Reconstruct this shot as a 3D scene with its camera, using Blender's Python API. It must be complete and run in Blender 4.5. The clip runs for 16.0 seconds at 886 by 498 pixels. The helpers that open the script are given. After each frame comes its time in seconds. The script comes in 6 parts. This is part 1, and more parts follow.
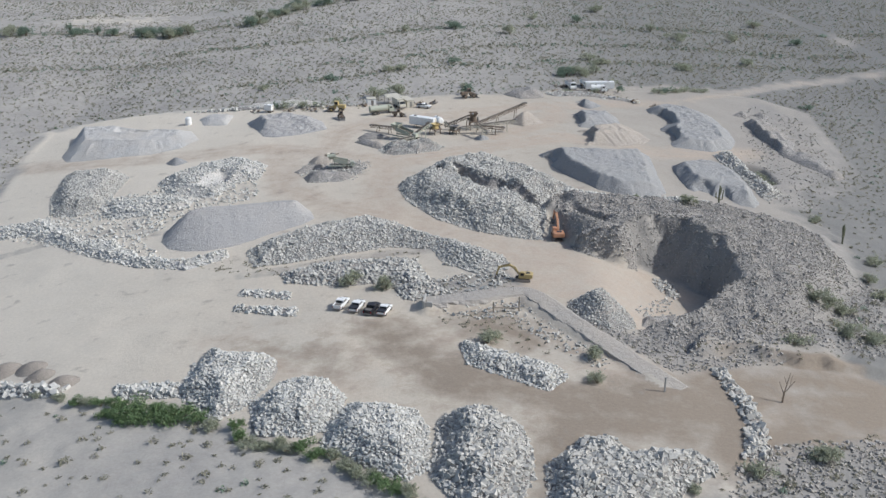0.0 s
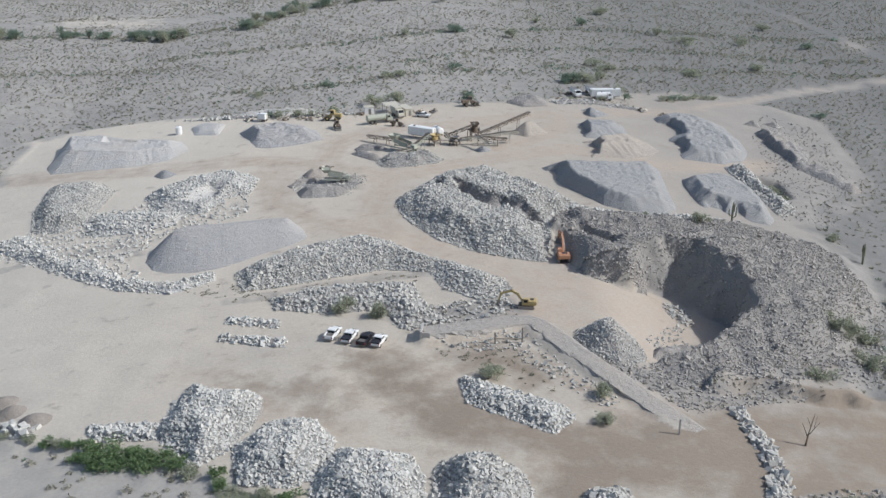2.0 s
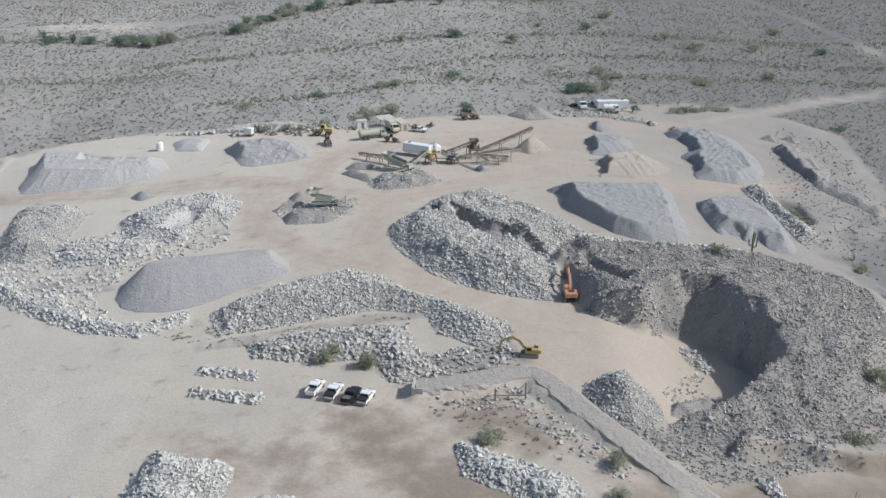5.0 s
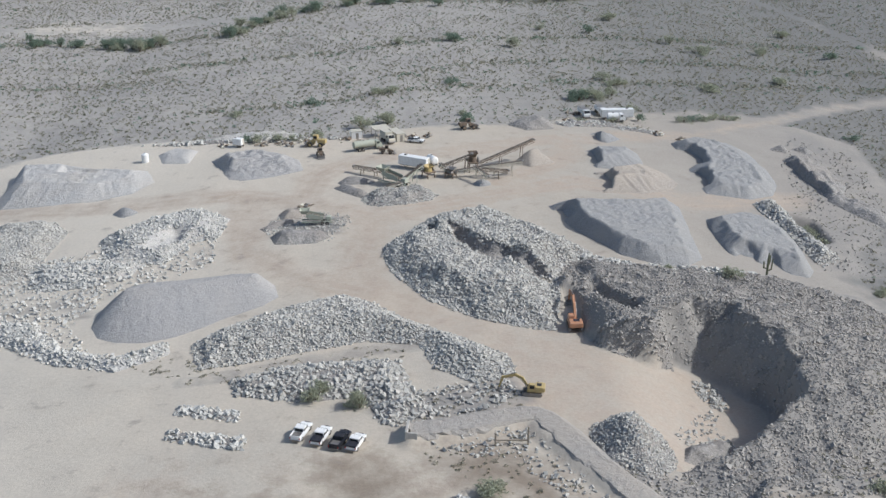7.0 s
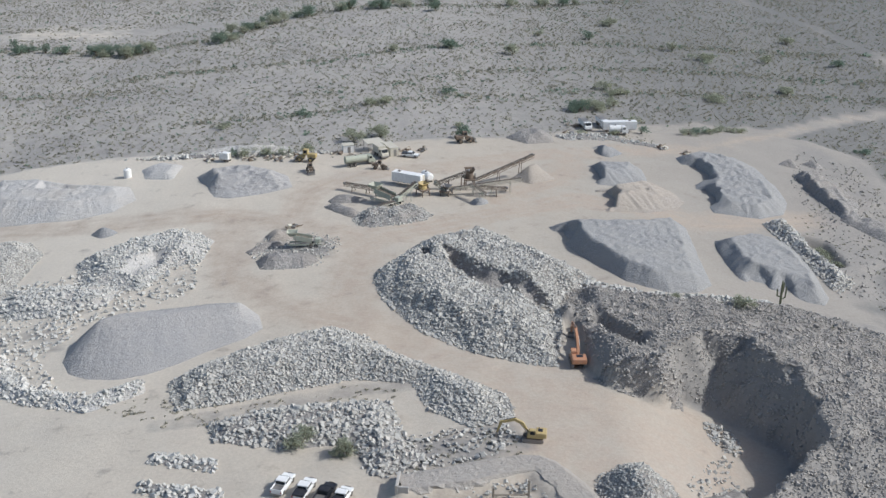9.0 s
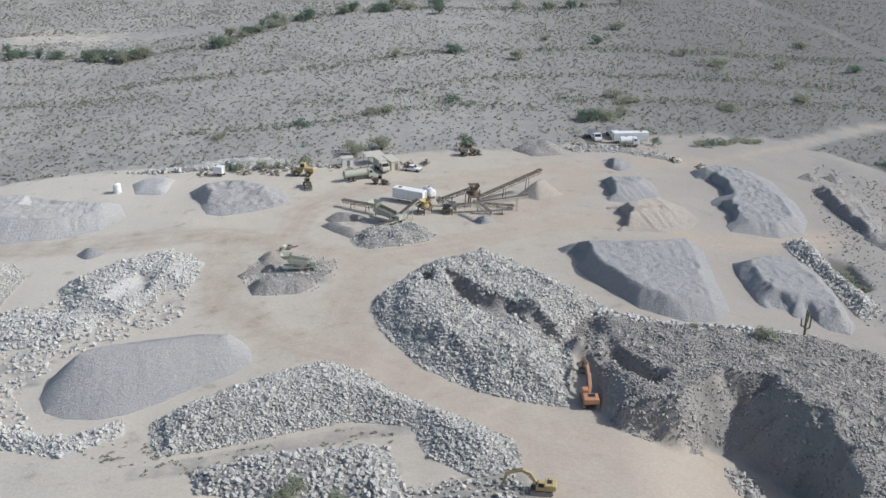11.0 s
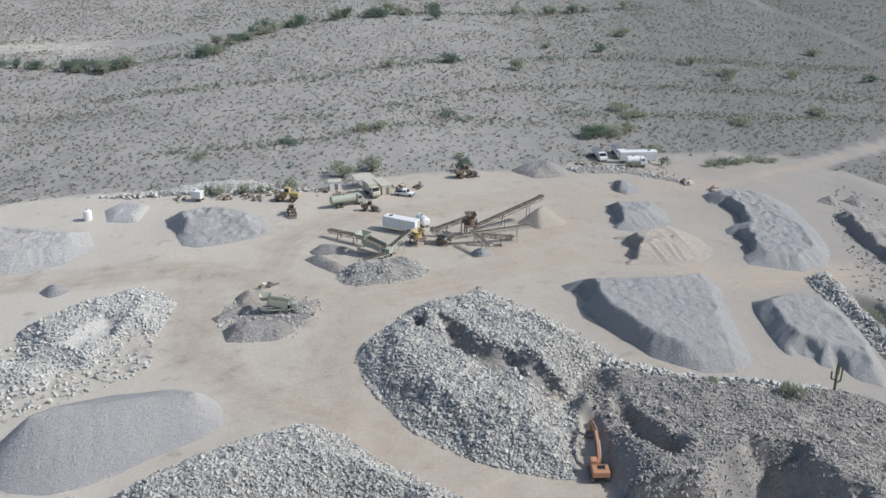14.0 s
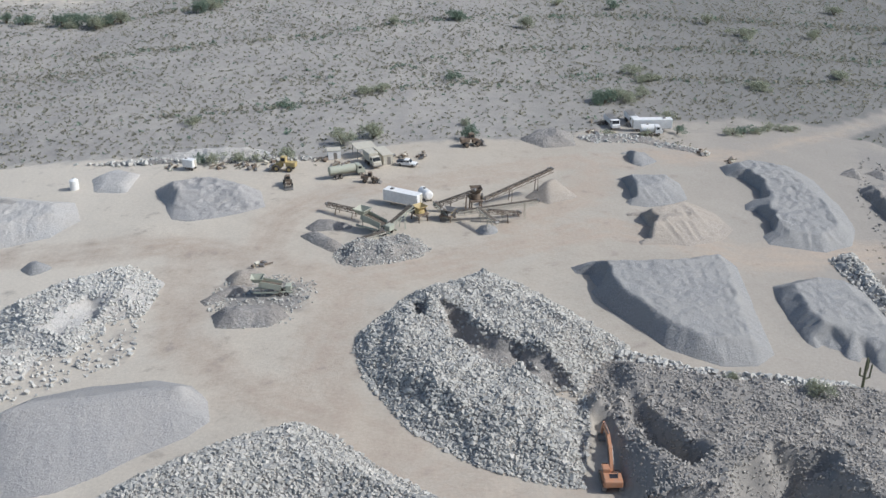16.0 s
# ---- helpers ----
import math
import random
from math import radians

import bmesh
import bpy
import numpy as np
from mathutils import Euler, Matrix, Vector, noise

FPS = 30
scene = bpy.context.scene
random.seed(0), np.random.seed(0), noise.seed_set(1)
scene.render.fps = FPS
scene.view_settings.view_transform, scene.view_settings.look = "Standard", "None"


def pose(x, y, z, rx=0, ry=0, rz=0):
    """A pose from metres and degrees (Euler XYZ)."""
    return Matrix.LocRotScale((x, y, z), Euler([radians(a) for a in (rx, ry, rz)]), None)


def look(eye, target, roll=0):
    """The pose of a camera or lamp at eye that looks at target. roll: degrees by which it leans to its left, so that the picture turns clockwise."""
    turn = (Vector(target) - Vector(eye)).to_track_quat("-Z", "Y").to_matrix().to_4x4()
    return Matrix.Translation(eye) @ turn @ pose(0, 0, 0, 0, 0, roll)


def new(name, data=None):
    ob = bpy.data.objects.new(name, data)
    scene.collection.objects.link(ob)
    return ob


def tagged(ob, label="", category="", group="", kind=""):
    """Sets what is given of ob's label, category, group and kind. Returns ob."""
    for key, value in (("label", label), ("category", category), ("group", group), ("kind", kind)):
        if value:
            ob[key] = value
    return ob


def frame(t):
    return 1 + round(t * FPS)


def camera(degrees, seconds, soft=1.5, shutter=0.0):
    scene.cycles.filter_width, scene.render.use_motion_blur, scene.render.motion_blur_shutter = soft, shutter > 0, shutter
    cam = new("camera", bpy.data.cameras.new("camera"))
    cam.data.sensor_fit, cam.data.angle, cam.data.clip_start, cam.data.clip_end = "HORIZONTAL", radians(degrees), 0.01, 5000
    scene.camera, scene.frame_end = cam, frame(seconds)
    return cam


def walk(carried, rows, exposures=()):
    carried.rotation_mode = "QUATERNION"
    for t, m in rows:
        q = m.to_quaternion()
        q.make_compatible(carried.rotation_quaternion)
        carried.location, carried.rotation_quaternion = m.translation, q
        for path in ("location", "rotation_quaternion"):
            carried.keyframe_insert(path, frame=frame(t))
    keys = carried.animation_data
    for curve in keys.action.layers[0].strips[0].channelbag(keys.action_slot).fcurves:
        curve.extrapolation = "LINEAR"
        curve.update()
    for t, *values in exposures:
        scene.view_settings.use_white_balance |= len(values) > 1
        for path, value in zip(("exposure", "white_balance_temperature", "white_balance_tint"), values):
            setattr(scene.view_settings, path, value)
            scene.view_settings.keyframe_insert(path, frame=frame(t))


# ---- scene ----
cam = camera(44.0, 16.0, soft=1.5)
PATH = [
    (0, (-0.02, 3.855, 95.145), (-0.071, 5.717, 94.416), 0.2),
    (0.5, (0.031, 7.711, 95.181), (-0.02, 9.573, 94.451), 0.2),
    (1, (0.113, 11.54, 95.217), (0.062, 13.401, 94.486), 0.2),
    (1.5, (0.203, 15.341, 95.265), (0.151, 17.202, 94.534), 0.2),
    (2, (0.3, 19.11, 95.321), (0.245, 20.97, 94.588), 0.2),
    (2.5, (0.365, 22.958, 95.399), (0.31, 24.818, 94.665), 0.2),
    (3, (0.461, 26.877, 95.475), (0.407, 28.736, 94.739), 0.2),
    (3.5, (0.551, 30.782, 95.548), (0.494, 32.64, 94.81), 0.2),
    (4, (0.683, 34.702, 95.615), (0.626, 36.559, 94.876), 0.2),
    (6.5, (0.773, 54.267, 95.878), (0.717, 56.122, 95.132), 0.2),
    (7, (0.835, 58.079, 95.929), (0.779, 59.933, 95.182), 0.2),
    (7.5, (0.916, 61.866, 95.981), (0.862, 63.72, 95.234), 0.2),
    (8, (0.938, 65.623, 96.048), (0.883, 67.477, 95.3), 0.2),
    (8.5, (0.912, 69.333, 96.122), (0.856, 71.187, 95.374), 0.3),
    (9, (0.91, 73.036, 96.185), (0.859, 74.89, 95.437), 0.3),
    (9.2, (0.917, 74.523, 96.199), (0.867, 76.377, 95.451), 0.3),
    (11.5, (1.265, 92.024, 96.555), (1.202, 93.876, 95.801), 0.2),
    (12, (1.424, 95.882, 96.601), (1.365, 97.733, 95.847), 0.1),
    (12.5, (1.568, 99.677, 96.61), (1.51, 101.527, 95.853), 0.1),
    (13, (1.63, 103.506, 96.639), (1.574, 105.357, 95.883), 0.0),
    (13.5, (1.685, 107.23, 96.71), (1.626, 109.08, 95.953), 0.0),
    (14, (1.728, 110.853, 96.796), (1.667, 112.702, 96.038), 0.1),
    (14.5, (1.755, 114.491, 96.866), (1.691, 116.34, 96.105), 0.1),
    (15, (1.769, 118.152, 96.936), (1.698, 119.993, 96.159), 0.2),
    (15.5, (1.777, 121.846, 96.982), (1.707, 123.675, 96.176), 0.3),
    (16, (1.75, 125.517, 96.999), (1.68, 127.33, 96.158), 0.4),
]
walk(cam, [(t, look(eye, target, roll)) for t, eye, target, roll in PATH], [(0, -0.07, 6250, 8), (16, -0.07, 6250, 8)])

# ---- world, sun ----
SUN_ELEV, SUN_AZ = radians(41), radians(94)
world = bpy.data.worlds.new("world")
scene.world = world
world.use_nodes = True
wn = world.node_tree
sky = wn.nodes.new("ShaderNodeTexSky")
sky.sky_type = "NISHITA"
sky.sun_disc = False
sky.sun_elevation, sky.sun_rotation = SUN_ELEV, SUN_AZ
sky.dust_density = 2.0
wn.links.new(sky.outputs[0], wn.nodes["Background"].inputs[0])
wn.nodes["Background"].inputs[1].default_value = 0.125
sun = new("sun", bpy.data.lights.new("sun", "SUN"))
sun.data.energy, sun.data.angle, sun.data.color = 3.6, radians(0.6), (1.0, 0.98, 0.955)
sd_ = Vector((math.sin(SUN_AZ) * math.cos(SUN_ELEV), math.cos(SUN_AZ) * math.cos(SUN_ELEV), math.sin(SUN_ELEV)))
sun.matrix_world = look(sd_ * 300, (0, 0, 0))

# ---- materials ----


def nodes_of(name, rough=0.9, metal=0.0):
    m = bpy.data.materials.new(name)
    m.use_nodes = True
    t = m.node_tree
    b = t.nodes["Principled BSDF"]
    b.inputs["Roughness"].default_value, b.inputs["Metallic"].default_value = rough, metal
    b.inputs["Specular IOR Level"].default_value = 0.25
    return m, t, b


def noise_node(t, scale, detail=4.0, rough=0.55, space="Object"):
    c = t.nodes.new("ShaderNodeTexCoord")
    if space == "World":
        g = t.nodes.new("ShaderNodeNewGeometry")
        src = g.outputs["Position"]
    else:
        src = c.outputs["Object"]
    n = t.nodes.new("ShaderNodeTexNoise")
    n.inputs["Scale"].default_value, n.inputs["Detail"].default_value, n.inputs["Roughness"].default_value = scale, detail, rough
    t.links.new(src, n.inputs["Vector"])
    return n.outputs["Fac"]


def ramp_of(t, fac, stops):
    r = t.nodes.new("ShaderNodeValToRGB")
    els = r.color_ramp.elements
    while len(els) < len(stops):
        els.new(0.5)
    for e, (p, c) in zip(els, stops):
        e.position, e.color = p, (*c, 1)
    t.links.new(fac, r.inputs[0])
    return r.outputs[0]


def mix_of(t, fac, a, b, mode="MIX"):
    n = t.nodes.new("ShaderNodeMix")
    n.data_type, n.blend_type = "RGBA", mode
    for sock, v in ((n.inputs[0], fac), (n.inputs[6], a), (n.inputs[7], b)):
        if isinstance(v, (int, float)):
            sock.default_value = v
        elif isinstance(v, tuple):
            sock.default_value = (*v, 1)
        else:
            t.links.new(v, sock)
    return n.outputs[2]


def math_of(t, op, a, b=0.0, clamp=False):
    n = t.nodes.new("ShaderNodeMath")
    n.operation, n.use_clamp = op, clamp
    for sock, v in zip(n.inputs, (a, b)):
        if isinstance(v, (int, float)):
            sock.default_value = v
        else:
            t.links.new(v, sock)
    return n.outputs[0]


def bump_of(t, b, height, strength=0.5, dist=0.2):
    n = t.nodes.new("ShaderNodeBump")
    n.inputs["Strength"].default_value, n.inputs["Distance"].default_value = strength, dist
    t.links.new(height, n.inputs["Height"])
    t.links.new(n.outputs[0], b.inputs["Normal"])


def scaled(c, k):
    return tuple(min(1.0, v * k) for v in c)


def gravel_material(name, col, grain=2.5, spread=0.25, warm=None):
    """Loose stone: fine grain, streaks and broad patches."""
    m, t, b = nodes_of(name, 0.95)
    fine = noise_node(t, grain, 5, 0.7, "World")
    broad = noise_node(t, 0.09, 3, 0.5, "World")
    c = ramp_of(t, fine, [(0.3, scaled(col, 1 - spread)), (0.7, scaled(col, 1 + spread))])
    w = warm or scaled(col, 1.12)
    c = mix_of(t, ramp_of(t, broad, [(0.4, (0, 0, 0)), (0.68, (0.75, 0.75, 0.75))]), c, w)
    t.links.new(c, b.inputs["Base Color"])
    coarse = noise_node(t, 0.9, 5, 0.65, "World")
    bump_of(t, b, math_of(t, "ADD", fine, math_of(t, "MULTIPLY", coarse, 1.4)), 0.65, 0.4)
    return m


def rock_material(name, col, warm):
    """Broken quarry stone: every block its own tone."""
    m, t, b = nodes_of(name, 0.9)
    info = t.nodes.new("ShaderNodeObjectInfo")
    geo = t.nodes.new("ShaderNodeNewGeometry")
    r = math_of(t, "FRACT", math_of(t, "ADD", info.outputs["Random"], geo.outputs["Random Per Island"]))
    tone = ramp_of(t, r, [(0.0, scaled(col, 0.62)), (0.25, scaled(col, 0.85)), (0.55, col), (0.8, warm), (1.0, scaled(col, 1.3))])
    n = noise_node(t, 2.2, 4, 0.6, "World")
    c = mix_of(t, 0.55, tone, ramp_of(t, n, [(0.3, scaled(col, 0.75)), (0.7, scaled(col, 1.2))]))
    t.links.new(c, b.inputs["Base Color"])
    bump_of(t, b, n, 0.6, 0.15)
    return m


def paint_material(name, col, rough=0.45, metal=0.0, dust=0.35):
    m, t, b = nodes_of(name, rough, metal)
    n = noise_node(t, 1.3, 5, 0.65)
    c = mix_of(t, ramp_of(t, n, [(0.42, (0, 0, 0)), (0.75, (dust, dust, dust))]), col, (0.36, 0.30, 0.24))
    t.links.new(c, b.inputs["Base Color"])
    bump_of(t, b, n, 0.1, 0.02)
    return m


def leaf_material(name, a, c2):
    m, t, b = nodes_of(name, 0.8)
    geo = t.nodes.new("ShaderNodeNewGeometry")
    info = t.nodes.new("ShaderNodeObjectInfo")
    r = math_of(t, "FRACT", math_of(t, "ADD", info.outputs["Random"], geo.outputs["Random Per Island"]))
    c = ramp_of(t, r, [(0.0, scaled(a, 0.75)), (0.5, a), (1.0, c2)])
    t.links.new(c, b.inputs["Base Color"])
    tr = t.nodes.new("ShaderNodeBsdfTranslucent")
    t.links.new(c, tr.inputs[0])
    mx = t.nodes.new("ShaderNodeMixShader")
    mx.inputs[0].default_value = 0.4
    t.links.new(b.outputs[0], mx.inputs[1])
    t.links.new(tr.outputs[0], mx.inputs[2])
    t.links.new(mx.outputs[0], t.nodes["Material Output"].inputs[0])
    return m


def ground_material():
    m, t, b = nodes_of("ground_earth", 0.96)
    at = t.nodes.new("ShaderNodeAttribute")
    at.attribute_name = "zone"
    sep = t.nodes.new("ShaderNodeSeparateColor")
    t.links.new(at.outputs["Color"], sep.inputs[0])
    desert, tan, brown, rubble = sep.outputs[0], sep.outputs[1], sep.outputs[2], at.outputs["Alpha"]
    fine = noise_node(t, 1.6, 6, 0.7, "World")
    mid = noise_node(t, 0.22, 5, 0.6, "World")
    broad = noise_node(t, 0.035, 4, 0.55, "World")
    yard = mix_of(t, ramp_of(t, broad, [(0.38, (0, 0, 0)), (0.62, (1, 1, 1))]), (0.47, 0.427, 0.365), (0.50, 0.44, 0.362))
    yard = mix_of(t, ramp_of(t, mid, [(0.45, (0, 0, 0)), (0.7, (0.6, 0.6, 0.6))]), yard, (0.43, 0.37, 0.305))
    des = mix_of(t, ramp_of(t, broad, [(0.35, (0, 0, 0)), (0.65, (1, 1, 1))]), (0.335, 0.318, 0.296), (0.395, 0.372, 0.338))
    des = mix_of(t, ramp_of(t, mid, [(0.42, (0, 0, 0)), (0.72, (0.7, 0.7, 0.7))]), des, (0.29, 0.275, 0.26))
    # darker desert pavement towards the east
    geo = t.nodes.new("ShaderNodeNewGeometry")
    xyz = t.nodes.new("ShaderNodeSeparateXYZ")
    t.links.new(geo.outputs["Position"], xyz.inputs[0])
    east = ramp_of(t, math_of(t, "ADD", math_of(t, "MULTIPLY", xyz.outputs[0], 0.0065), math_of(t, "MULTIPLY", broad, 0.5)), [(0.2, (0, 0, 0)), (0.8, (1, 1, 1))])
    des = mix_of(t, east, des, (0.205, 0.20, 0.19))
    west = ramp_of(t, math_of(t, "ADD", math_of(t, "MULTIPLY", xyz.outputs[0], -0.008), math_of(t, "MULTIPLY", broad, 0.5)), [(0.4, (0, 0, 0)), (1.1, (1, 1, 1))])
    # paler sand on the nearer side of the quarry
    south = ramp_of(t, math_of(t, "ADD", math_of(t, "MULTIPLY", xyz.outputs[1], 0.004), math_of(t, "MULTIPLY", mid, 0.2)), [(0.88, (0.6, 0.6, 0.6)), (1.1, (0, 0, 0))])
    des = mix_of(t, mix_of(t, 1.0, south, west, "MULTIPLY"), des, (0.50, 0.46, 0.40))
    yard = mix_of(t, west, yard, (0.585, 0.53, 0.45))
    yard = mix_of(t, math_of(t, "MULTIPLY", east, 0.95), yard, (0.325, 0.30, 0.27))
    # worn edges: the zones are broken up by noise
    def worn(v):
        return ramp_of(t, math_of(t, "ADD", v, math_of(t, "MULTIPLY", math_of(t, "SUBTRACT", mid, 0.5), 1.3)), [(0.15, (0, 0, 0)), (0.85, (1, 1, 1))])
    c = mix_of(t, worn(tan), yard, (0.435, 0.36, 0.293))
    c = mix_of(t, worn(brown), c, (0.265, 0.22, 0.175))
    c = mix_of(t, worn(desert), c, des)
    c = mix_of(t, worn(rubble), c, (0.285, 0.268, 0.248))
    c = mix_of(t, 1.0, c, ramp_of(t, fine, [(0.25, (0.88, 0.88, 0.88)), (0.75, (1.1, 1.1, 1.1))]), "MULTIPLY")
    t.links.new(c, b.inputs["Base Color"])
    bump_of(t, b, math_of(t, "ADD", fine, mid), 0.32, 0.3)
    return m


M_GROUND = ground_material()
M_GREY = gravel_material("grey_gravel", (0.31, 0.308, 0.306), 3.0, 0.26, (0.335, 0.328, 0.316))
M_DUNE = gravel_material("fine_grey_gravel", (0.385, 0.373, 0.362), 3.2, 0.24, (0.415, 0.395, 0.375))
M_PALE = gravel_material("pale_gravel", (0.48, 0.465, 0.445), 2.5, 0.2, (0.51, 0.47, 0.42))
M_BROWN = gravel_material("brown_fines", (0.38, 0.34, 0.30), 2.5, 0.25, (0.41, 0.36, 0.305))
M_DARK = gravel_material("dark_fines", (0.31, 0.275, 0.24), 3.0, 0.2, (0.34, 0.29, 0.25))
M_RUBBLE = gravel_material("rubble_earth", (0.30, 0.285, 0.27), 1.8, 0.38, (0.31, 0.28, 0.25))
M_ROCK = rock_material("white_stone", (0.525, 0.515, 0.485), (0.555, 0.515, 0.455))
M_ROCK2 = rock_material("grey_stone", (0.465, 0.452, 0.422), (0.495, 0.455, 0.40))
M_ROCK3 = rock_material("dark_stone", (0.365, 0.345, 0.32), (0.39, 0.35, 0.305))
M_SHRUB = leaf_material("scrub_leaf", (0.30, 0.29, 0.225), (0.385, 0.365, 0.285))
M_GREEN = leaf_material("green_leaf", (0.22, 0.29, 0.225), (0.30, 0.37, 0.285))
M_BARK = paint_material("bark", (0.16, 0.125, 0.09), 0.9, 0, 0.4)

# ---- shape of the land ----


def inside(poly, X, Y):
    """Signed distance to the edge of a polygon, positive inside."""
    p = np.array(poly, float)
    q = np.roll(p, -1, 0)
    best = np.full(X.shape, 1e9)
    odd = np.zeros(X.shape, bool)
    for (ax, ay), (bx, by) in zip(p, q):
        ex, ey = bx - ax, by - ay
        k = np.clip(((X - ax) * ex + (Y - ay) * ey) / (ex * ex + ey * ey + 1e-9), 0, 1)
        best = np.minimum(best, np.hypot(X - ax - k * ex, Y - ay - k * ey))
        if ay != by:
            odd ^= ((ay > Y) != (by > Y)) & (X < (bx - ax) * (Y - ay) / (by - ay) + ax)
    return np.where(odd, best, -best)


def along(line, X, Y):
    """Distance to a polyline."""
    best = np.full(X.shape, 1e9)
    for (ax, ay), (bx, by) in zip(line, line[1:]):
        ex, ey = bx - ax, by - ay
        k = np.clip(((X - ax) * ex + (Y - ay) * ey) / (ex * ex + ey * ey + 1e-9), 0, 1)
        best = np.minimum(best, np.hypot(X - ax - k * ex, Y - ay - k * ey))
    return best


LATTICE = np.random.RandomState(7).rand(64, 64)


def rough(X, Y, size):
    """Smooth value noise from -1 to 1, with lumps of that size."""
    u, v = X / size + 100.37, Y / size + 100.91
    i, j = np.floor(u).astype(int), np.floor(v).astype(int)
    a, b = u - i, v - j
    a, b = a * a * (3 - 2 * a), b * b * (3 - 2 * b)
    g = lambda p, q: LATTICE[p % 64, q % 64]
    return 2 * ((g(i, j) * (1 - a) + g(i + 1, j) * a) * (1 - b) + (g(i, j + 1) * (1 - a) + g(i + 1, j + 1) * a) * b) - 1


def smooth(d, a, b):
    k = np.clip((d - a) / (b - a), 0, 1)
    return k * k * (3 - 2 * k)


HILL = [(23, 293), (45, 290), (70, 291), (88, 288), (99, 274), (94, 247), (78, 222), (60, 203), (44, 197), (34, 201), (28, 225), (21, 250), (17, 262), (18.5, 278)]
PIT = [(-10, 240), (8, 255), (18, 258), (20.2, 271), (22, 271), (22.2, 260), (22.8, 254.6), (26, 249.6), (30, 248), (36, 247.4), (40.4, 250.8), (46, 249.6), (51, 244.4), (56, 238.5), (55.4, 231), (52.6, 224.6), (48, 219.6), (42, 213.6), (34.6, 207.4), (22, 207), (13, 226)]
POCKET = [(25.2, 280), (26.6, 279), (28.6, 272.5), (30.4, 266), (31, 261), (33.4, 257.6), (31.6, 256), (28.6, 260.6), (27, 267), (25.6, 273)]
SPUR = [(20.6, 274), (21.3, 268), (23.8, 262), (26.6, 257.6), (30, 253), (33.6, 251.6)]
RAMP = [(-9, 214.6), (-8.8, 211.4), (3.3, 215.4), (10.4, 217.6), (18.8, 204.6), (28.2, 192.6), (35, 182.5), (38.4, 183), (37.4, 186.4), (27.6, 197), (20.6, 208), (14.6, 219.4), (11.4, 222), (2, 218.9)]
SHELF = [(10.4, 217.6), (18.8, 205.6), (28.2, 193.6), (34, 186), (42, 190), (38, 196.5), (31, 202.5), (21.5, 207.5), (14.4, 219.6)]
TRENCH = [(85.5, 338), (91, 335), (92, 321), (87, 317), (84.5, 328)]
QUARRY = [(-142, 300), (-150, 350), (-153, 384), (-136, 391), (-105, 394), (-73, 391), (-40, 389), (-16, 402), (35, 412), (75, 424), (110, 424), (124, 410), (122, 357), (96, 320), (88, 296), (97, 280), (92, 247), (74, 222), (72, 200), (84, 192), (84, 172), (54, 165), (44, 155), (30, 143), (10, 137), (-6, 144), (-25, 157), (-40, 167), (-53, 176), (-64, 179), (-78, 181), (-92, 188), (-125, 205), (-150, 240)]
PAD = [(22, 404), (28, 416), (42, 430), (58, 431), (80, 438), (104, 436), (80, 402)]
BANK = [(42, 196), (55, 199), (65, 197), (78, 199), (92, 202), (96, 215), (84, 220), (64, 210), (46, 205)]


def plain(X, Y):
    """The broad lie of the land."""
    u, v = np.clip(X, -150, 150) / 100, (np.clip(Y, 120, 560) - 290) / 100
    return -0.563 * u - 7.626 * u * u - 0.086 * v + 0.086 * v * v + 2.853 * u * u * np.clip(v, -1.3, 1.5)


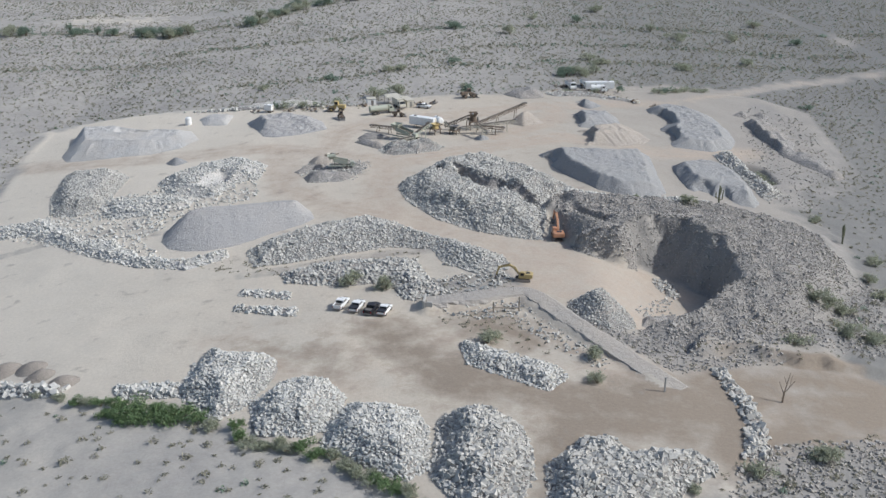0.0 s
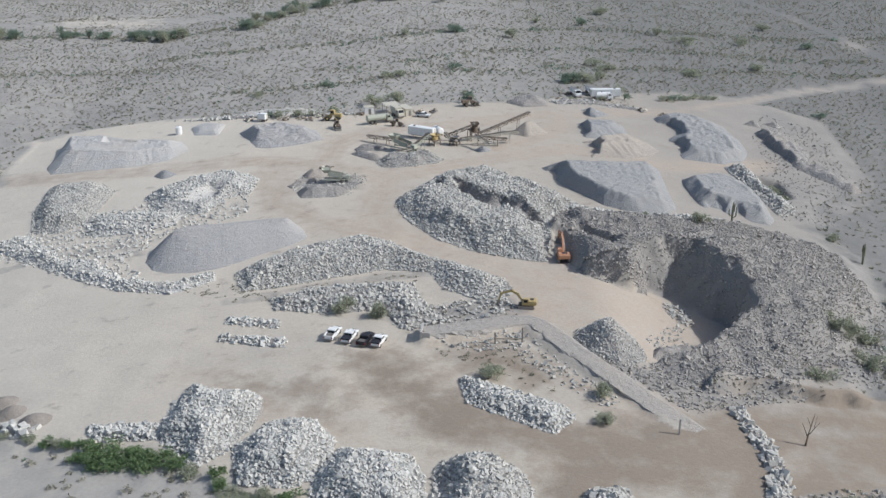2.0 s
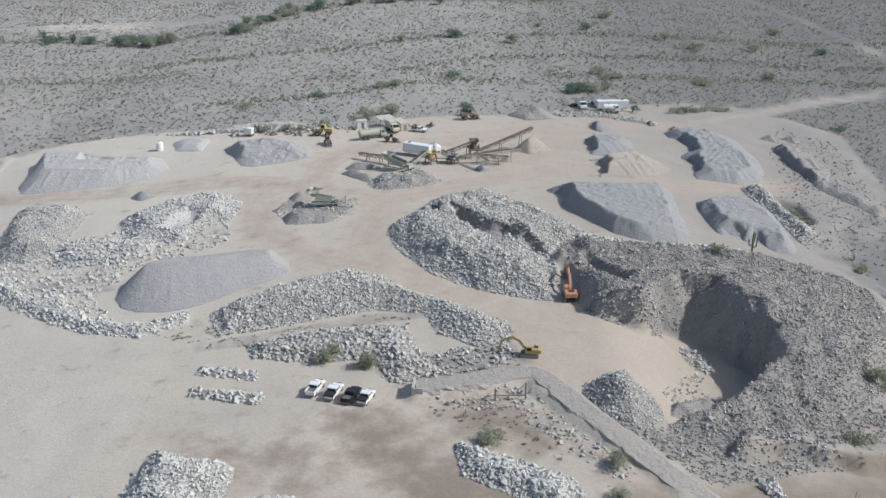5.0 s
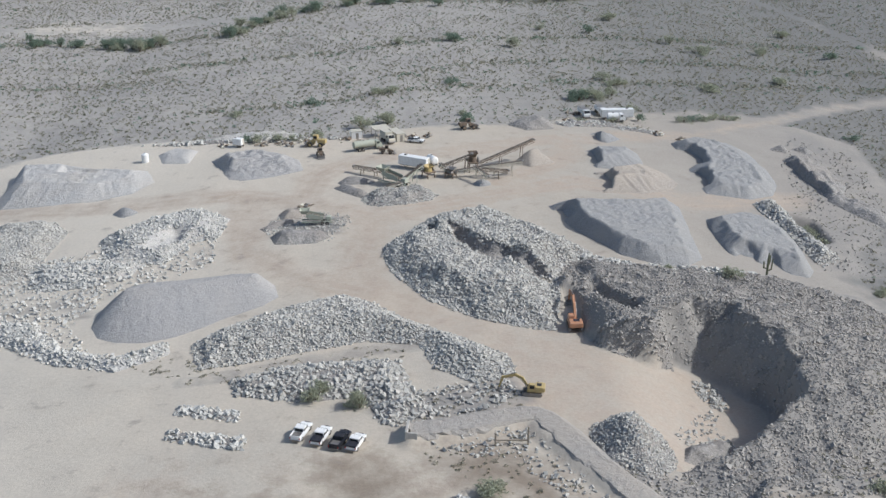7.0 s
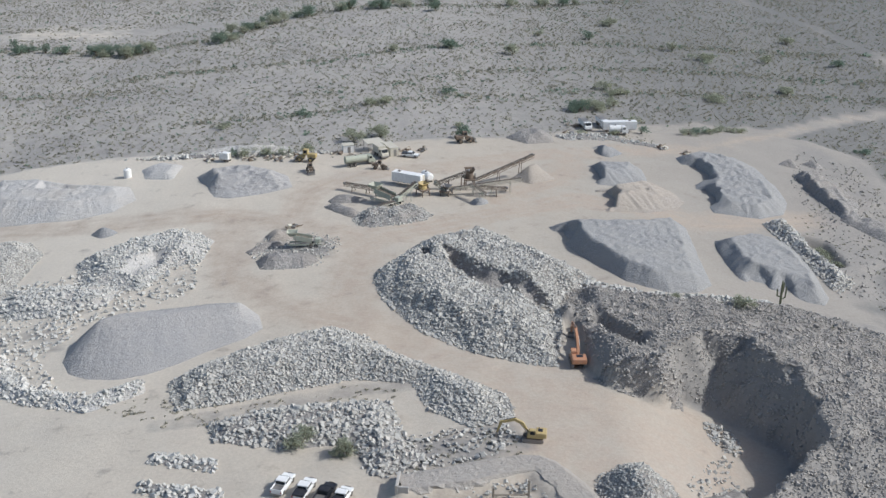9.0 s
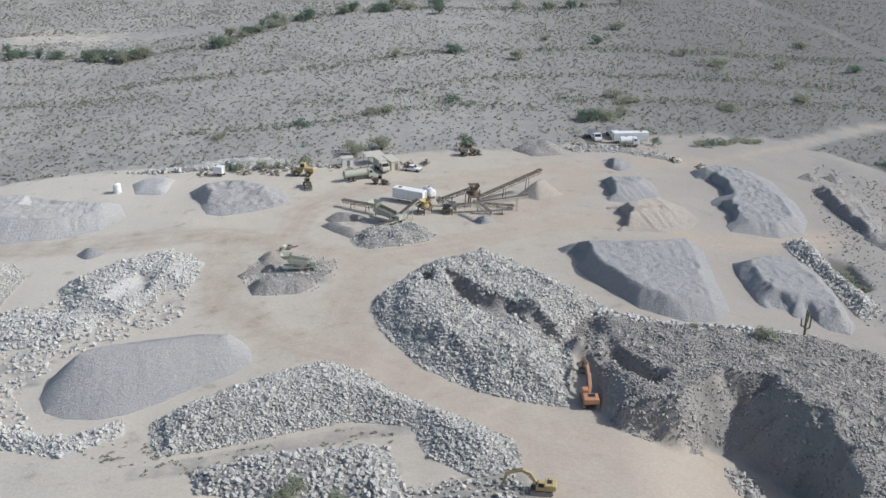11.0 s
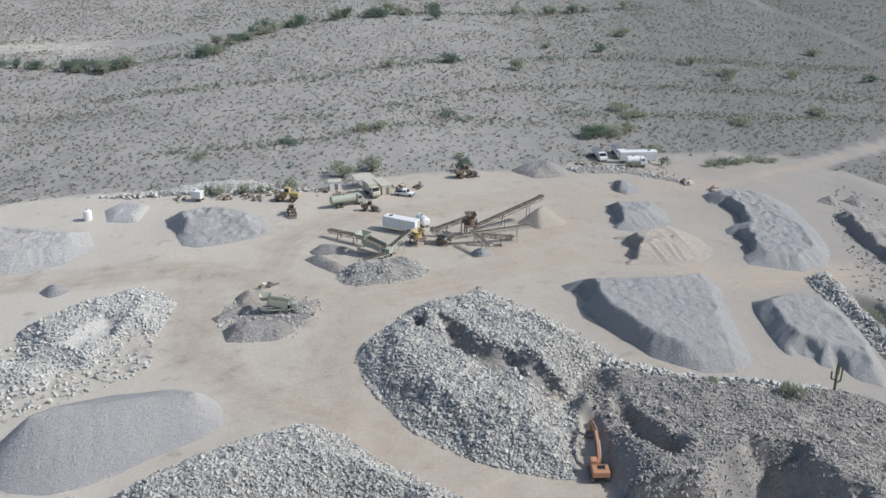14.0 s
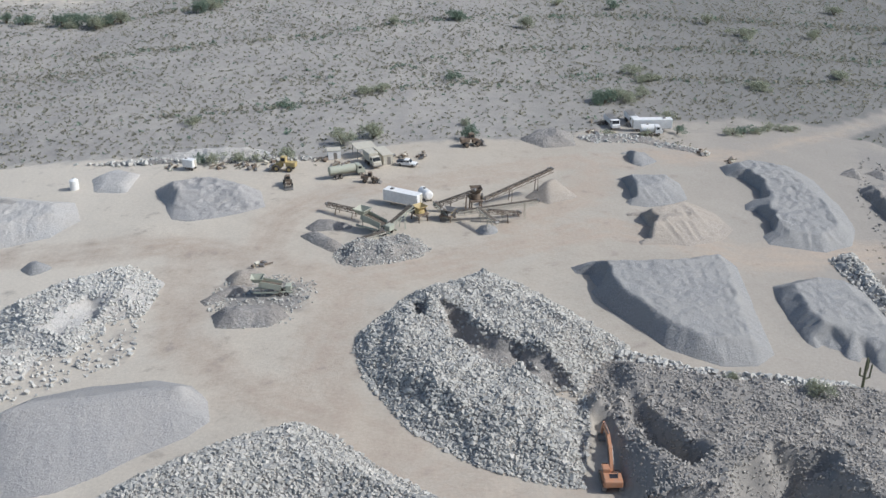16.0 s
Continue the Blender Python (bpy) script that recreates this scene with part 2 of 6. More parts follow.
def land(X, Y):
    X, Y = np.asarray(X, float), np.asarray(Y, float)
    z = plain(X, Y) + 0.12 * rough(X, Y, 6) + 0.25 * rough(X, Y, 23)
    d = inside(QUARRY, X, Y)
    z = z + smooth(-d, -2, 4) * (0.25 * rough(X, Y, 9) - 0.6 + 0.12 * rough(X, Y, 2.5)) * smooth(-d, -2, 3)
    # rubble hill round the pit, and the cut face
    h = inside(HILL, X, Y)
    z = z + 7.0 * smooth(h, 0, 9.5) * (1 - 0.5 * smooth(X, 62, 95)) * (1 - 0.46 * smooth(Y, 256, 270)) * (0.1 + 0.9 * smooth(Y, 212, 238)) * (1 - 0.15 * smooth(-X, -37, -27)) * (1 + 0.1 * rough(X, Y, 8)) + smooth(h, 0, 4) * (0.55 * rough(X, Y, 3.6) + 0.35 * rough(X, Y, 2.0))
    bank = inside(BANK, X, Y)
    z = z + 1.8 * smooth(bank + 1.1 * rough(X, Y * 0.4, 2.6), 0, 1.5) * (1 + 0.25 * rough(X, Y, 4))
    p = inside(PIT, X, Y)
    floor = plain(X, Y) - 5.6 * smooth(X, 25, 49)
    floor = floor + 0.1 * rough(X, Y, 4)
    p = p + (1.5 * rough(X, Y, 5.5) + 0.9 * rough(X, Y, 2.8)) * smooth(X, 24, 30) * smooth(Y, 214, 224) - 1.6 * smooth(X, 24, 27) * smooth(-X, -38, -34) * smooth(Y, 236, 242)
    steep = 3.2 - 2.0 * smooth(Y, 240, 249) * smooth(X, 39, 45) + 0.5 * rough(X, Y, 6)
    cut = floor + np.maximum(0, -p) * steep + (1.2 * rough(X, Y, 2.9) + 0.8 * rough(X, Y, 1.6)) * smooth(-p, 0, 1.5)
    z = np.where(p > -14, np.minimum(z, cut), z)
    k = inside(POCKET, X, Y)
    z = np.where(k > -6, np.minimum(z, plain(X, Y) + 0.2 + 2.2 * smooth(Y, 270, 279) + 0.4 * rough(X, Y, 3) + np.maximum(0, -k) * (2.6 + 0.6 * rough(X, Y, 4))), z)
    ridge = plain(X, Y) + 4.5 - 2.4 * smooth(X, 24, 33.5) - along(SPUR, X, Y) * 1.25 + 0.4 * rough(X, Y, 2.2)
    z = np.where(p < 0.5, np.maximum(z, np.minimum(ridge, cut)), z)
    shelf = inside(SHELF, X, Y)
    z = np.where(shelf > -5, np.maximum(z, plain(X, Y) + 1.1 * np.clip((41 - X) / 18, 0, 1) + np.minimum(0, shelf) * 0.7 + 0.2 * rough(X, Y, 2.2)), z)
    r = inside(RAMP, X, Y)
    top = 1.15 * np.clip((X - 39) / -16, 0, 1)
    z = np.maximum(z, np.where(r > -5, plain(X, Y) + top + np.minimum(0, r) * 0.55, -99))
    tr = inside(TRENCH, X, Y)
    z = z - 3.2 * smooth(tr, -1, 2.5)
    return z


def spread(lo, hi, step, far, grow=1.22):
    inner = list(np.arange(lo, hi + step / 2, step))
    a, s = hi, step
    out = []
    while a < far:
        s = s * grow
        a += s
        out.append(a)
    b, s = lo, step
    pre = []
    while b > -far:
        s = s * grow
        b -= s
        pre.append(b)
    return np.array(pre[::-1] + inner + out)


def grid_mesh(name, X, Y, Z, keep=None):
    nx, ny = X.shape
    me = bpy.data.meshes.new(name)
    idx = np.arange(nx * ny).reshape(nx, ny)
    f = np.stack([idx[:-1, :-1], idx[1:, :-1], idx[1:, 1:], idx[:-1, 1:]], -1).reshape(-1, 4)
    v = np.stack([X, Y, Z], -1).reshape(-1, 3)
    if keep is not None:
        kf = keep.reshape(-1)
        f = f[kf[f].all(1)]
        used = np.unique(f)
        back = np.full(nx * ny, -1)
        back[used] = np.arange(len(used))
        f, v = back[f], v[used]
    me.from_pydata(v.tolist(), [], f.tolist())
    me.polygons.foreach_set("use_smooth", np.ones(len(f), bool))
    return me


gx = spread(-152, 126, 0.72, 3500)
gy = spread(128, 425, 0.72, 3500)
GX, GY = np.meshgrid(gx, gy, indexing="ij")
ground_me = grid_mesh("ground", GX, GY, land(GX, GY))
ground = tagged(new("ground", ground_me), "pale tan quarry floor and stony desert plain", "ground", kind="structure")
ground_me.materials.append(M_GROUND)

HAUL = [[(-150, 345), (-100, 337), (-62, 338), (-45, 330), (-25, 318), (-5, 328), (14, 340), (30, 350), (60, 340), (92, 350)],
        [(-62, 338), (-56, 315), (-52, 295), (-38, 280), (-22, 272), (-8, 258), (8, 250), (20, 245), (34, 235)],
        [(-25, 318), (-24, 300), (-26, 285), (-20, 272)], [(10, 347), (28, 375), (30, 392), (64, 402)], [(-45, 330), (-44, 352), (-34, 366), (0, 378), (25, 392)],
        [(36, 230), (20, 240), (15, 232), (12, 222)], [(70, 403), (102, 430), (139, 464), (184, 493), (320, 570), (600, 700)], [(113, 930), (155, 741), (169, 678), (176, 642), (181, 605), (201, 457)]]
BROWNS = [[(-16, 198), (0, 192), (18, 180), (40, 190), (60, 196), (88, 205), (90, 190), (60, 186), (52, 172), (44, 164), (28, 162), (12, 146), (9, 170), (-8, 176)], [(-44, 197), (-30, 196), (-22, 190), (-26, 184), (-36, 189)],
          [(-4, 207), (4, 212), (14, 205), (20, 194), (10, 194), (0, 200)], [(-22, 205), (-16, 208), (-10, 200), (-16, 192)]]
TRACKS = [[(-52, 234.3), (-41, 236.6), (-28, 241.2), (-18, 244.6), (-8.5, 246)], [(-140, 262), (-110, 272), (-88, 275), (-82, 268)]]


def zones(X, Y):
    d = inside(QUARRY, X, Y)
    desert = smooth(-d + 3 * rough(X, Y, 9), -4, 6)
    desert = np.maximum(desert, 0.75 * smooth(X, 84, 96) * smooth(-Y, -300, -285))
    h = inside(HILL, X, Y)
    tan = np.zeros(X.shape)
    for line in HAUL:
        a = along(line, X, Y)
        wide = (4.5 if line is not HAUL[6] else 0.5) + 1.2 * rough(X, Y, 15)
        if line is HAUL[7]:
            continue
        ruts = 0.5 + 0.5 * np.sin(a * 2.1 + 1.6 * rough(X, Y, 14))
        tan = np.maximum(tan, (0.5 + 0.3 * ruts * (0.5 + 0.5 * rough(X, Y, 8))) * smooth(-a, -wide - 5, -wide + 2))
    desert = desert * (1 - smooth(-along(HAUL[6], X, Y), -5.5, -2.5))
    desert = desert * (1 - 0.85 * smooth(inside(PAD, X, Y) + 2 * rough(X, Y, 6), -3, 3))
    desert = desert * (1 - smooth(-along(HAUL[7], X, Y), -2.5, -1.5))
    desert = desert * (1 - 0.6 * smooth(-np.abs(Y - (600 + (X + 180) * 0.28)), -11, -5) * smooth(-X, 80, 110))
    tan = np.maximum(tan, 0.55 * smooth(inside(PIT, X, Y), -1, 4))
    tan = np.maximum(tan, 0.6 * smooth(inside([(-60, 205), (-30, 212), (10, 200), (60, 190), (60, 170), (0, 165), (-50, 185)], X, Y), -6, 6) * (0.5 + 0.5 * rough(X, Y, 11)))
    brown = np.zeros(X.shape)
    for poly in BROWNS:
        brown = np.maximum(brown, 0.9 * smooth(inside(poly, X, Y) + 3 * rough(X, Y, 10), -9, 8))
    brown = np.maximum(brown, 0.9 * smooth(inside(BANK, X, Y), -1.5, 0) * smooth(-inside(BANK, X, Y), -4, -2))
    brown = np.maximum(brown, 0.95 * smooth(inside([(44, 192), (60, 188), (90, 196), (100, 180), (84, 168), (56, 162), (42, 152), (36, 168)], X, Y), -4, 5) * (0.8 + 0.3 * rough(X, Y, 7)))
    rub = smooth(h, -1, 4) * (1 - smooth(inside(PIT, X, Y), -1, 1))
    rub = np.maximum(rub, 0.8 * smooth(inside([(-8, 228), (8, 236), (12, 226), (4, 221), (-6, 219), (-12, 217), (-18, 222)], X, Y), -2, 2))
    rub = np.maximum(rub, 0.3 * smooth(inside([(-110, 300), (-60, 305), (-64, 285), (-80, 276), (-82, 262), (-70, 243), (-100, 262), (-130, 285)], X, Y), -3, 3) * (0.6 + 0.4 * rough(X, Y, 5)))
    rub = np.maximum(rub, 0.9 * smooth(inside([(-50, 317), (-32, 318), (-32, 308), (-45, 300)], X, Y), -3, 3))
    rub = np.maximum(rub, 0.5 * smooth(inside([(96, 320), (122, 357), (110, 400), (90, 350), (80, 300)], X, Y), -3, 3) * (0.6 + 0.4 * rough(X, Y, 7)))
    rub = np.maximum(rub, 0.75 * smooth(inside([(42, 153), (47, 163), (56, 167), (84, 176), (95, 160), (66, 130), (30, 125), (30, 140)], X, Y), -3, 3) * (0.8 + 0.4 * rough(X, Y, 5)))
    rub = np.maximum(rub, 0.7 * smooth(inside([(40, 199), (60, 203), (92, 205), (104, 240), (94, 252), (76, 226), (58, 208)], X, Y), -3, 3) * (0.8 + 0.4 * rough(X, Y, 5)))
    rub = np.maximum(rub, 0.8 * smooth(inside([(84, 300), (100, 300), (126, 345), (126, 412), (104, 420), (94, 380), (92, 345)], X, Y), -4, 5) * (0.75 + 0.4 * rough(X, Y, 8)))
    rub = np.maximum(rub, 0.85 * smooth(inside([(20, 208), (32, 205), (44, 199), (60, 204), (62, 198), (46, 192), (39, 188), (29, 199)], X, Y), -2, 2) * (0.85 + 0.3 * rough(X, Y, 4)))
    for line in TRACKS:
        rub = np.maximum(rub, 0.45 * smooth(-along(line, X, Y), -3, -1.5))
    rub = np.where(inside(RAMP, X, Y) > -0.3, 0.3, rub)
    tan = np.where(inside(RAMP, X, Y) > -0.3, 0.0, tan)
    brown = np.where(inside(RAMP, X, Y) > -0.3, 0.0, brown)
    return np.stack([desert, tan, brown, rub], -1)


za = ground_me.color_attributes.new("zone", "FLOAT_COLOR", "POINT")
za.data.foreach_set("color", np.clip(zones(GX, GY), 0, 1).astype(np.float32).reshape(-1))

# ---- loose heaps ----


def heap_height(poly, top, slope, X, Y, lump=0.0, dents=(), wob=0.25):
    d = inside(poly, X, Y) + (wob * 2 * rough(X, Y, 5) + wob * 2.4 * rough(X, Y, 11)) * (top > 1)
    h = np.maximum(d, -1.2) * slope
    s = 0.22
    h = -np.log(np.exp(-np.clip(h, -9, 60) / s) + np.exp(-(top * (1 + 0.06 * rough(X, Y, 7))) / s)) * s
    if lump:
        h = h + lump * (rough(X, Y, 3.3) + 0.6 * rough(X, Y, 1.6)) * smooth(d, 0, 2)
    for poly2, deep in dents:
        h = h - deep * smooth(inside(poly2, X, Y) + 0.6 * rough(X, Y, 2.7), -0.4, 1.5)
    return np.where(d < -0.9, -1.0, h)


def heap_mesh(name, poly, top, slope, step, lump, dents, mat, soft=0):
    p = np.array(poly)
    xs = np.arange(p[:, 0].min() - 2, p[:, 0].max() + 2 + step, step)
    ys = np.arange(p[:, 1].min() - 2, p[:, 1].max() + 2 + step, step)
    X, Y = np.meshgrid(xs, ys, indexing="ij")
    h = heap_height(poly, top, slope, X, Y, lump, dents)
    for _ in range(soft):
        e = np.pad(h, 1, mode="edge")
        h = (e[1:-1, 1:-1] * 2 + e[:-2, 1:-1] + e[2:, 1:-1] + e[1:-1, :-2] + e[1:-1, 2:]) / 6
    if soft:
        h = h + smooth(h, 0.2, 1.0) * (0.05 * rough(X, Y, 1.3) + lump * 0.8 * rough(X, Y, 2.4))
    me = grid_mesh(name, X, Y, land(X, Y) + h, inside(poly, X, Y) > -1.4)
    me.materials.append(mat)
    return me


def gravel_heap(name, label, poly, top, slope=0.72, mat=None, lump=0.12, dents=(), step=0.5, group="", soft=5):
    ob = new(name, heap_mesh(name, poly, top, slope, step, lump, dents, mat or M_GREY, soft))
    return tagged(ob, label, "gravel heap", group)


def edge_length(poly, X, Y):
    """Distance to a polygon's edge, and how far along the edge that nearest point lies."""
    best, run, at_run = np.full(X.shape, 1e9), np.zeros(X.shape), 0.0
    for (ax, ay), (bx, by) in zip(poly, poly[1:] + poly[:1]):
        ex, ey = bx - ax, by - ay
        size = math.hypot(ex, ey)
        k = np.clip(((X - ax) * ex + (Y - ay) * ey) / (size * size + 1e-9), 0, 1)
        d = np.hypot(X - ax - k * ex, Y - ay - k * ey)
        nearer = d < best
        run = np.where(nearer, at_run + k * size, run)
        best = np.minimum(best, d)
        at_run += size
    return best, run


def stock_heap(label, foot, crown, mat=None, hummock=0.2, gully=0.2, scoops=(), step=0.42, group="", wob=0.5, rim=0.22, coarse=0.0):
    """A tipped heap: straight slopes from its foot up to a crown of (x, y, height) corners."""
    p = np.array(foot)
    xs = np.arange(p[:, 0].min() - 2, p[:, 0].max() + 2 + step, step)
    ys = np.arange(p[:, 1].min() - 2, p[:, 1].max() + 2 + step, step)
    X, Y = np.meshgrid(xs, ys, indexing="ij")
    c = np.array(crown, float)
    cx, cy = c[:, 0].mean(), c[:, 1].mean()
    fit = np.linalg.lstsq(np.stack([np.ones(len(c)), c[:, 0] - cx, c[:, 1] - cy], -1), c[:, 2], rcond=None)[0]
    level = np.clip(fit[0] + fit[1] * (X - cx) + fit[2] * (Y - cy), c[:, 2].min() * 0.8, c[:, 2].max() * 1.1)
    d = inside(foot, X, Y)
    df = d + wob * (0.6 * rough(X, Y, 4.5) + 0.6 * rough(X, Y, 10))
    ring = [(a, b) for a, b, _ in crown]
    ct = inside(ring, X, Y) + wob * (0.5 * rough(X, Y, 3.2) + 0.3 * rough(X, Y, 1.7))
    out = np.maximum(0, -ct)
    k = np.clip(df / (np.maximum(df, 0) + out + 1e-6), -0.4, 1)
    _, run = edge_length(ring, X, Y)
    face = smooth(k, 0.08, 0.35) * (1 - smooth(k, 0.8, 1.0))
    h = k * level
    h = h + face * gully * (np.abs(rough(run, 0 * run + 3.3, 1.5)) * 1.5 - 0.5 + 0.5 * rough(run, 0 * run + 9.1, 0.7))
    flat = smooth(ct, -0.3, 0.9)
    bumps = 0.7 * rough(X, Y, 1.7) + 0.8 * rough(X + 40, Y * 0.6, 1.0) + 0.3 * rough(X, Y, 4.4)
    h = h + flat * hummock * bumps + rim * np.exp(-((ct - 0.5) / 0.8) ** 2) * (0.35 + rough(X, Y, 2.3))
    h = h + coarse * smooth(k, 0.05, 0.3) * (rough(X, Y, 1.1) + 0.7 * rough(X, Y, 2.3))
    for hole, deep in scoops:
        q = inside(hole, X, Y) + 0.5 * rough(X, Y, 2.4)
        h = np.minimum(h, np.maximum(-0.3, h - (deep + 0.5) * smooth(q, -0.3, 1.4)))
    h = np.where(d < -0.3, np.minimum(h, -0.15 + 0.5 * d), h)
    me = grid_mesh("gravel_mound", X, Y, land(X, Y) + h, d > -1.5)
    me.materials.append(mat or M_GREY)
    return tagged(new("gravel_mound", me), label, "gravel heap", group)


def block_shapes(n, seed):
    """Angular broken blocks, as corner and face arrays."""
    rnd = random.Random(seed)
    out = []
    for _ in range(n):
        bm = bmesh.new()
        sx, sy, sz = rnd.uniform(0.5, 0.74), rnd.uniform(0.44, 0.6), rnd.uniform(0.38, 0.54)
        for cx in (-1, 1):
            for cy in (-1, 1):
                for cz in (-1, 1):
                    k = rnd.uniform(0.48, 0.74)
                    bm.verts.new((sx * k * (cx + rnd.uniform(-0.4, 0.4)), sy * k * (cy + rnd.uniform(-0.4, 0.4)), sz * k * (cz + rnd.uniform(-0.35, 0.35))))
        bmesh.ops.convex_hull(bm, input=bm.verts)
        bmesh.ops.delete(bm, geom=[v for v in bm.verts if not v.link_faces], context="VERTS")
        bmesh.ops.triangulate(bm, faces=bm.faces)
        bm.verts.index_update()
        out.append((np.array([v.co for v in bm.verts]), np.array([[v.index for v in f.verts] for f in bm.faces])))
        bm.free()
    return out


BLOCKS = block_shapes(14, 3)


def block_meshes(mat):
    out = []
    for v, f in BLOCKS:
        me = bpy.data.meshes.new("rock")
        me.from_pydata(v.tolist(), [], f.tolist())
        me.materials.append(mat)
        out.append(me)
    return out


def turn_matrices(rs, n):
    a, b, c = rs.uniform(0, 6.283, n), rs.uniform(-0.7, 0.7, n), rs.uniform(-0.7, 0.7, n)
    ca, sa, cb, sb, cc, sc = np.cos(a), np.sin(a), np.cos(b), np.sin(b), np.cos(c), np.sin(c)
    return np.stack([np.stack([ca * cb, ca * sb * sc - sa * cc, ca * sb * cc + sa * sc], -1),
                     np.stack([sa * cb, sa * sb * sc + ca * cc, sa * sb * cc - ca * sc], -1),
                     np.stack([-sb, cb * sc, cb * cc], -1)], 1)


def joined_mesh(name, shapes, places, scales, turns, kinds, mat):
    vs, fs, base = [], [], 0
    for k, (v, f) in enumerate(shapes):
        sel = np.where(kinds == k)[0]
        if not len(sel):
            continue
        w = np.einsum("nij,vj->nvi", turns[sel], v) * scales[sel][:, None, None] + places[sel][:, None, :]
        vs.append(w.reshape(-1, 3))
        fs.append((f[None] + (np.arange(len(sel)) * len(v))[:, None, None]).reshape(-1, 3) + base)
        base += len(sel) * len(v)
    me = bpy.data.meshes.new(name)
    v, f = np.concatenate(vs), np.concatenate(fs)
    me.vertices.add(len(v))
    me.vertices.foreach_set("co", v.astype(np.float32).reshape(-1))
    me.loops.add(len(f) * 3)
    me.loops.foreach_set("vertex_index", f.astype(np.int32).reshape(-1))
    me.polygons.add(len(f))
    me.polygons.foreach_set("loop_start", np.arange(0, len(f) * 3, 3, dtype=np.int32))
    me.polygons.foreach_set("use_smooth", np.zeros(len(f), bool))
    me.update(calc_edges=True)
    me.validate()
    me.materials.append(mat)
    return me


def scatter(rs, poly, gap, margin=0.0):
    """Evenly jittered points within a polygon."""
    p = np.array(poly)
    xs, ys = np.arange(p[:, 0].min(), p[:, 0].max(), gap), np.arange(p[:, 1].min(), p[:, 1].max(), gap)
    X, Y = np.meshgrid(xs, ys, indexing="ij")
    X, Y = (X + rs.uniform(-0.48, 0.48, X.shape) * gap).ravel(), (Y + rs.uniform(-0.48, 0.48, Y.shape) * gap).ravel()
    k = inside(poly, X, Y) > -margin
    return X[k], Y[k]


ROCK_MESHES = {M_ROCK: block_meshes(M_ROCK), M_ROCK2: block_meshes(M_ROCK2), M_ROCK3: block_meshes(M_ROCK3)}


def rock_heap(name, label, poly, top, size, mat=None, slope=0.75, single=250, cover=1.0, core=None, bare=False, lump=0.3, dents=(), seed=1, group="", avoid=None):
    """A heap of broken stone: an earth core under separate blocks."""
    rs = np.random.RandomState(seed)
    mat = mat or M_ROCK
    cx, cy = np.mean(np.array(poly), 0)
    thing = tagged(new(name), label, "rock pile", group)
    thing.location = (cx, cy, float(land(cx, cy)))
    inv = Matrix.Translation(-thing.location)
    if not bare:
        body = new("core", heap_mesh("core", poly, top, slope, 0.8, lump, dents, core or M_RUBBLE))
        body.parent, body.matrix_parent_inverse = thing, inv
    X, Y = scatter(rs, poly, size * 0.72, 0.4)
    k = rs.rand(len(X)) < cover * (1 + 0.35 * rough(X, Y, 4) * (cover < 0.95))
    if avoid:
        k &= inside(avoid[0], X, Y) < -avoid[1]
    for poly2, deep in dents:
        k &= (inside(poly2, X, Y) < 0.3) | (rs.rand(len(X)) < 0.12)
    X, Y = X[k], Y[k]
    s = size * np.clip(rs.lognormal(-0.04, 0.3, len(X)), 0.5, 1.75)
    Z = land(X, Y) + np.maximum(heap_height(poly, top, slope, X, Y, lump, dents), 0) + s * rs.uniform(-0.05, 0.26, len(X))
    turns, kinds = turn_matrices(rs, len(X)), rs.randint(0, len(BLOCKS), len(X))
    places = np.stack([X, Y, Z], -1)
    order = np.argsort(Y)
    for i in order[:single]:
        o = new("rock", ROCK_MESHES[mat][kinds[i]])
        o.parent = thing
        o.matrix_parent_inverse = inv
        o.matrix_basis = Matrix.Translation(places[i]) @ Matrix(turns[i].tolist()).to_4x4() @ Matrix.Scale(float(s[i]), 4)
    rest = order[single:]
    if len(rest):
        o = tagged(new("rock_rest", joined_mesh("rock_rest", BLOCKS, places[rest], s[rest], turns[rest], kinds[rest], mat)), kind="stuff")
        o.parent, o.matrix_parent_inverse = thing, inv
    return thing


WHITE = "heap of angular white quarry rock on the yard"
rock_heap("rock_pile", WHITE + " beside green scrub", [(-50.5, 195.5), (-37.2, 189.5), (-36.4, 182.5), (-40, 172), (-44, 168.5), (-52.6, 178), (-52.8, 186)], 3.4, 0.53, seed=1, single=300, group="rock piles")
rock_heap("rock_pile", "rounded mound of white broken rock at the scrub edge", [(-34, 181), (-29.8, 181.5), (-26, 180.8), (-22, 174), (-23.8, 164), (-27, 161.5), (-35.3, 163), (-38.4, 173)], 3.2, 0.55, seed=2, single=300, group="rock piles")
rock_heap("rock_pile", "wide mound of white broken rock at the scrub edge", [(-20.6, 172), (-9.5, 170), (-7, 164), (-6.2, 152), (-9.5, 148.4), (-14.6, 151.4), (-23.6, 158), (-24, 165.4)], 3.3, 0.57, seed=3, single=300, group="rock piles")
rock_heap("rock_pile", "round heap of pale grey broken rock on brown earth", [(-4.9, 167), (0.4, 171), (4.5, 170), (8.3, 165.5), (10.4, 157.6), (10, 149), (6.5, 140), (-0.2, 140), (-5.6, 150)], 3.6, 0.66, M_ROCK2, seed=4, single=300, group="rock piles")
rock_heap("rock_pile", "long heap of large white blocks by the yard entrance", [(23.9, 163), (26, 158.5), (36.5, 160.5), (40.5, 156.5), (32.5, 147.5), (25, 140), (12, 138), (12.8, 153), (18.8, 161)], 3.0, 0.72, M_ROCK2, seed=5, single=300, group="rock piles")
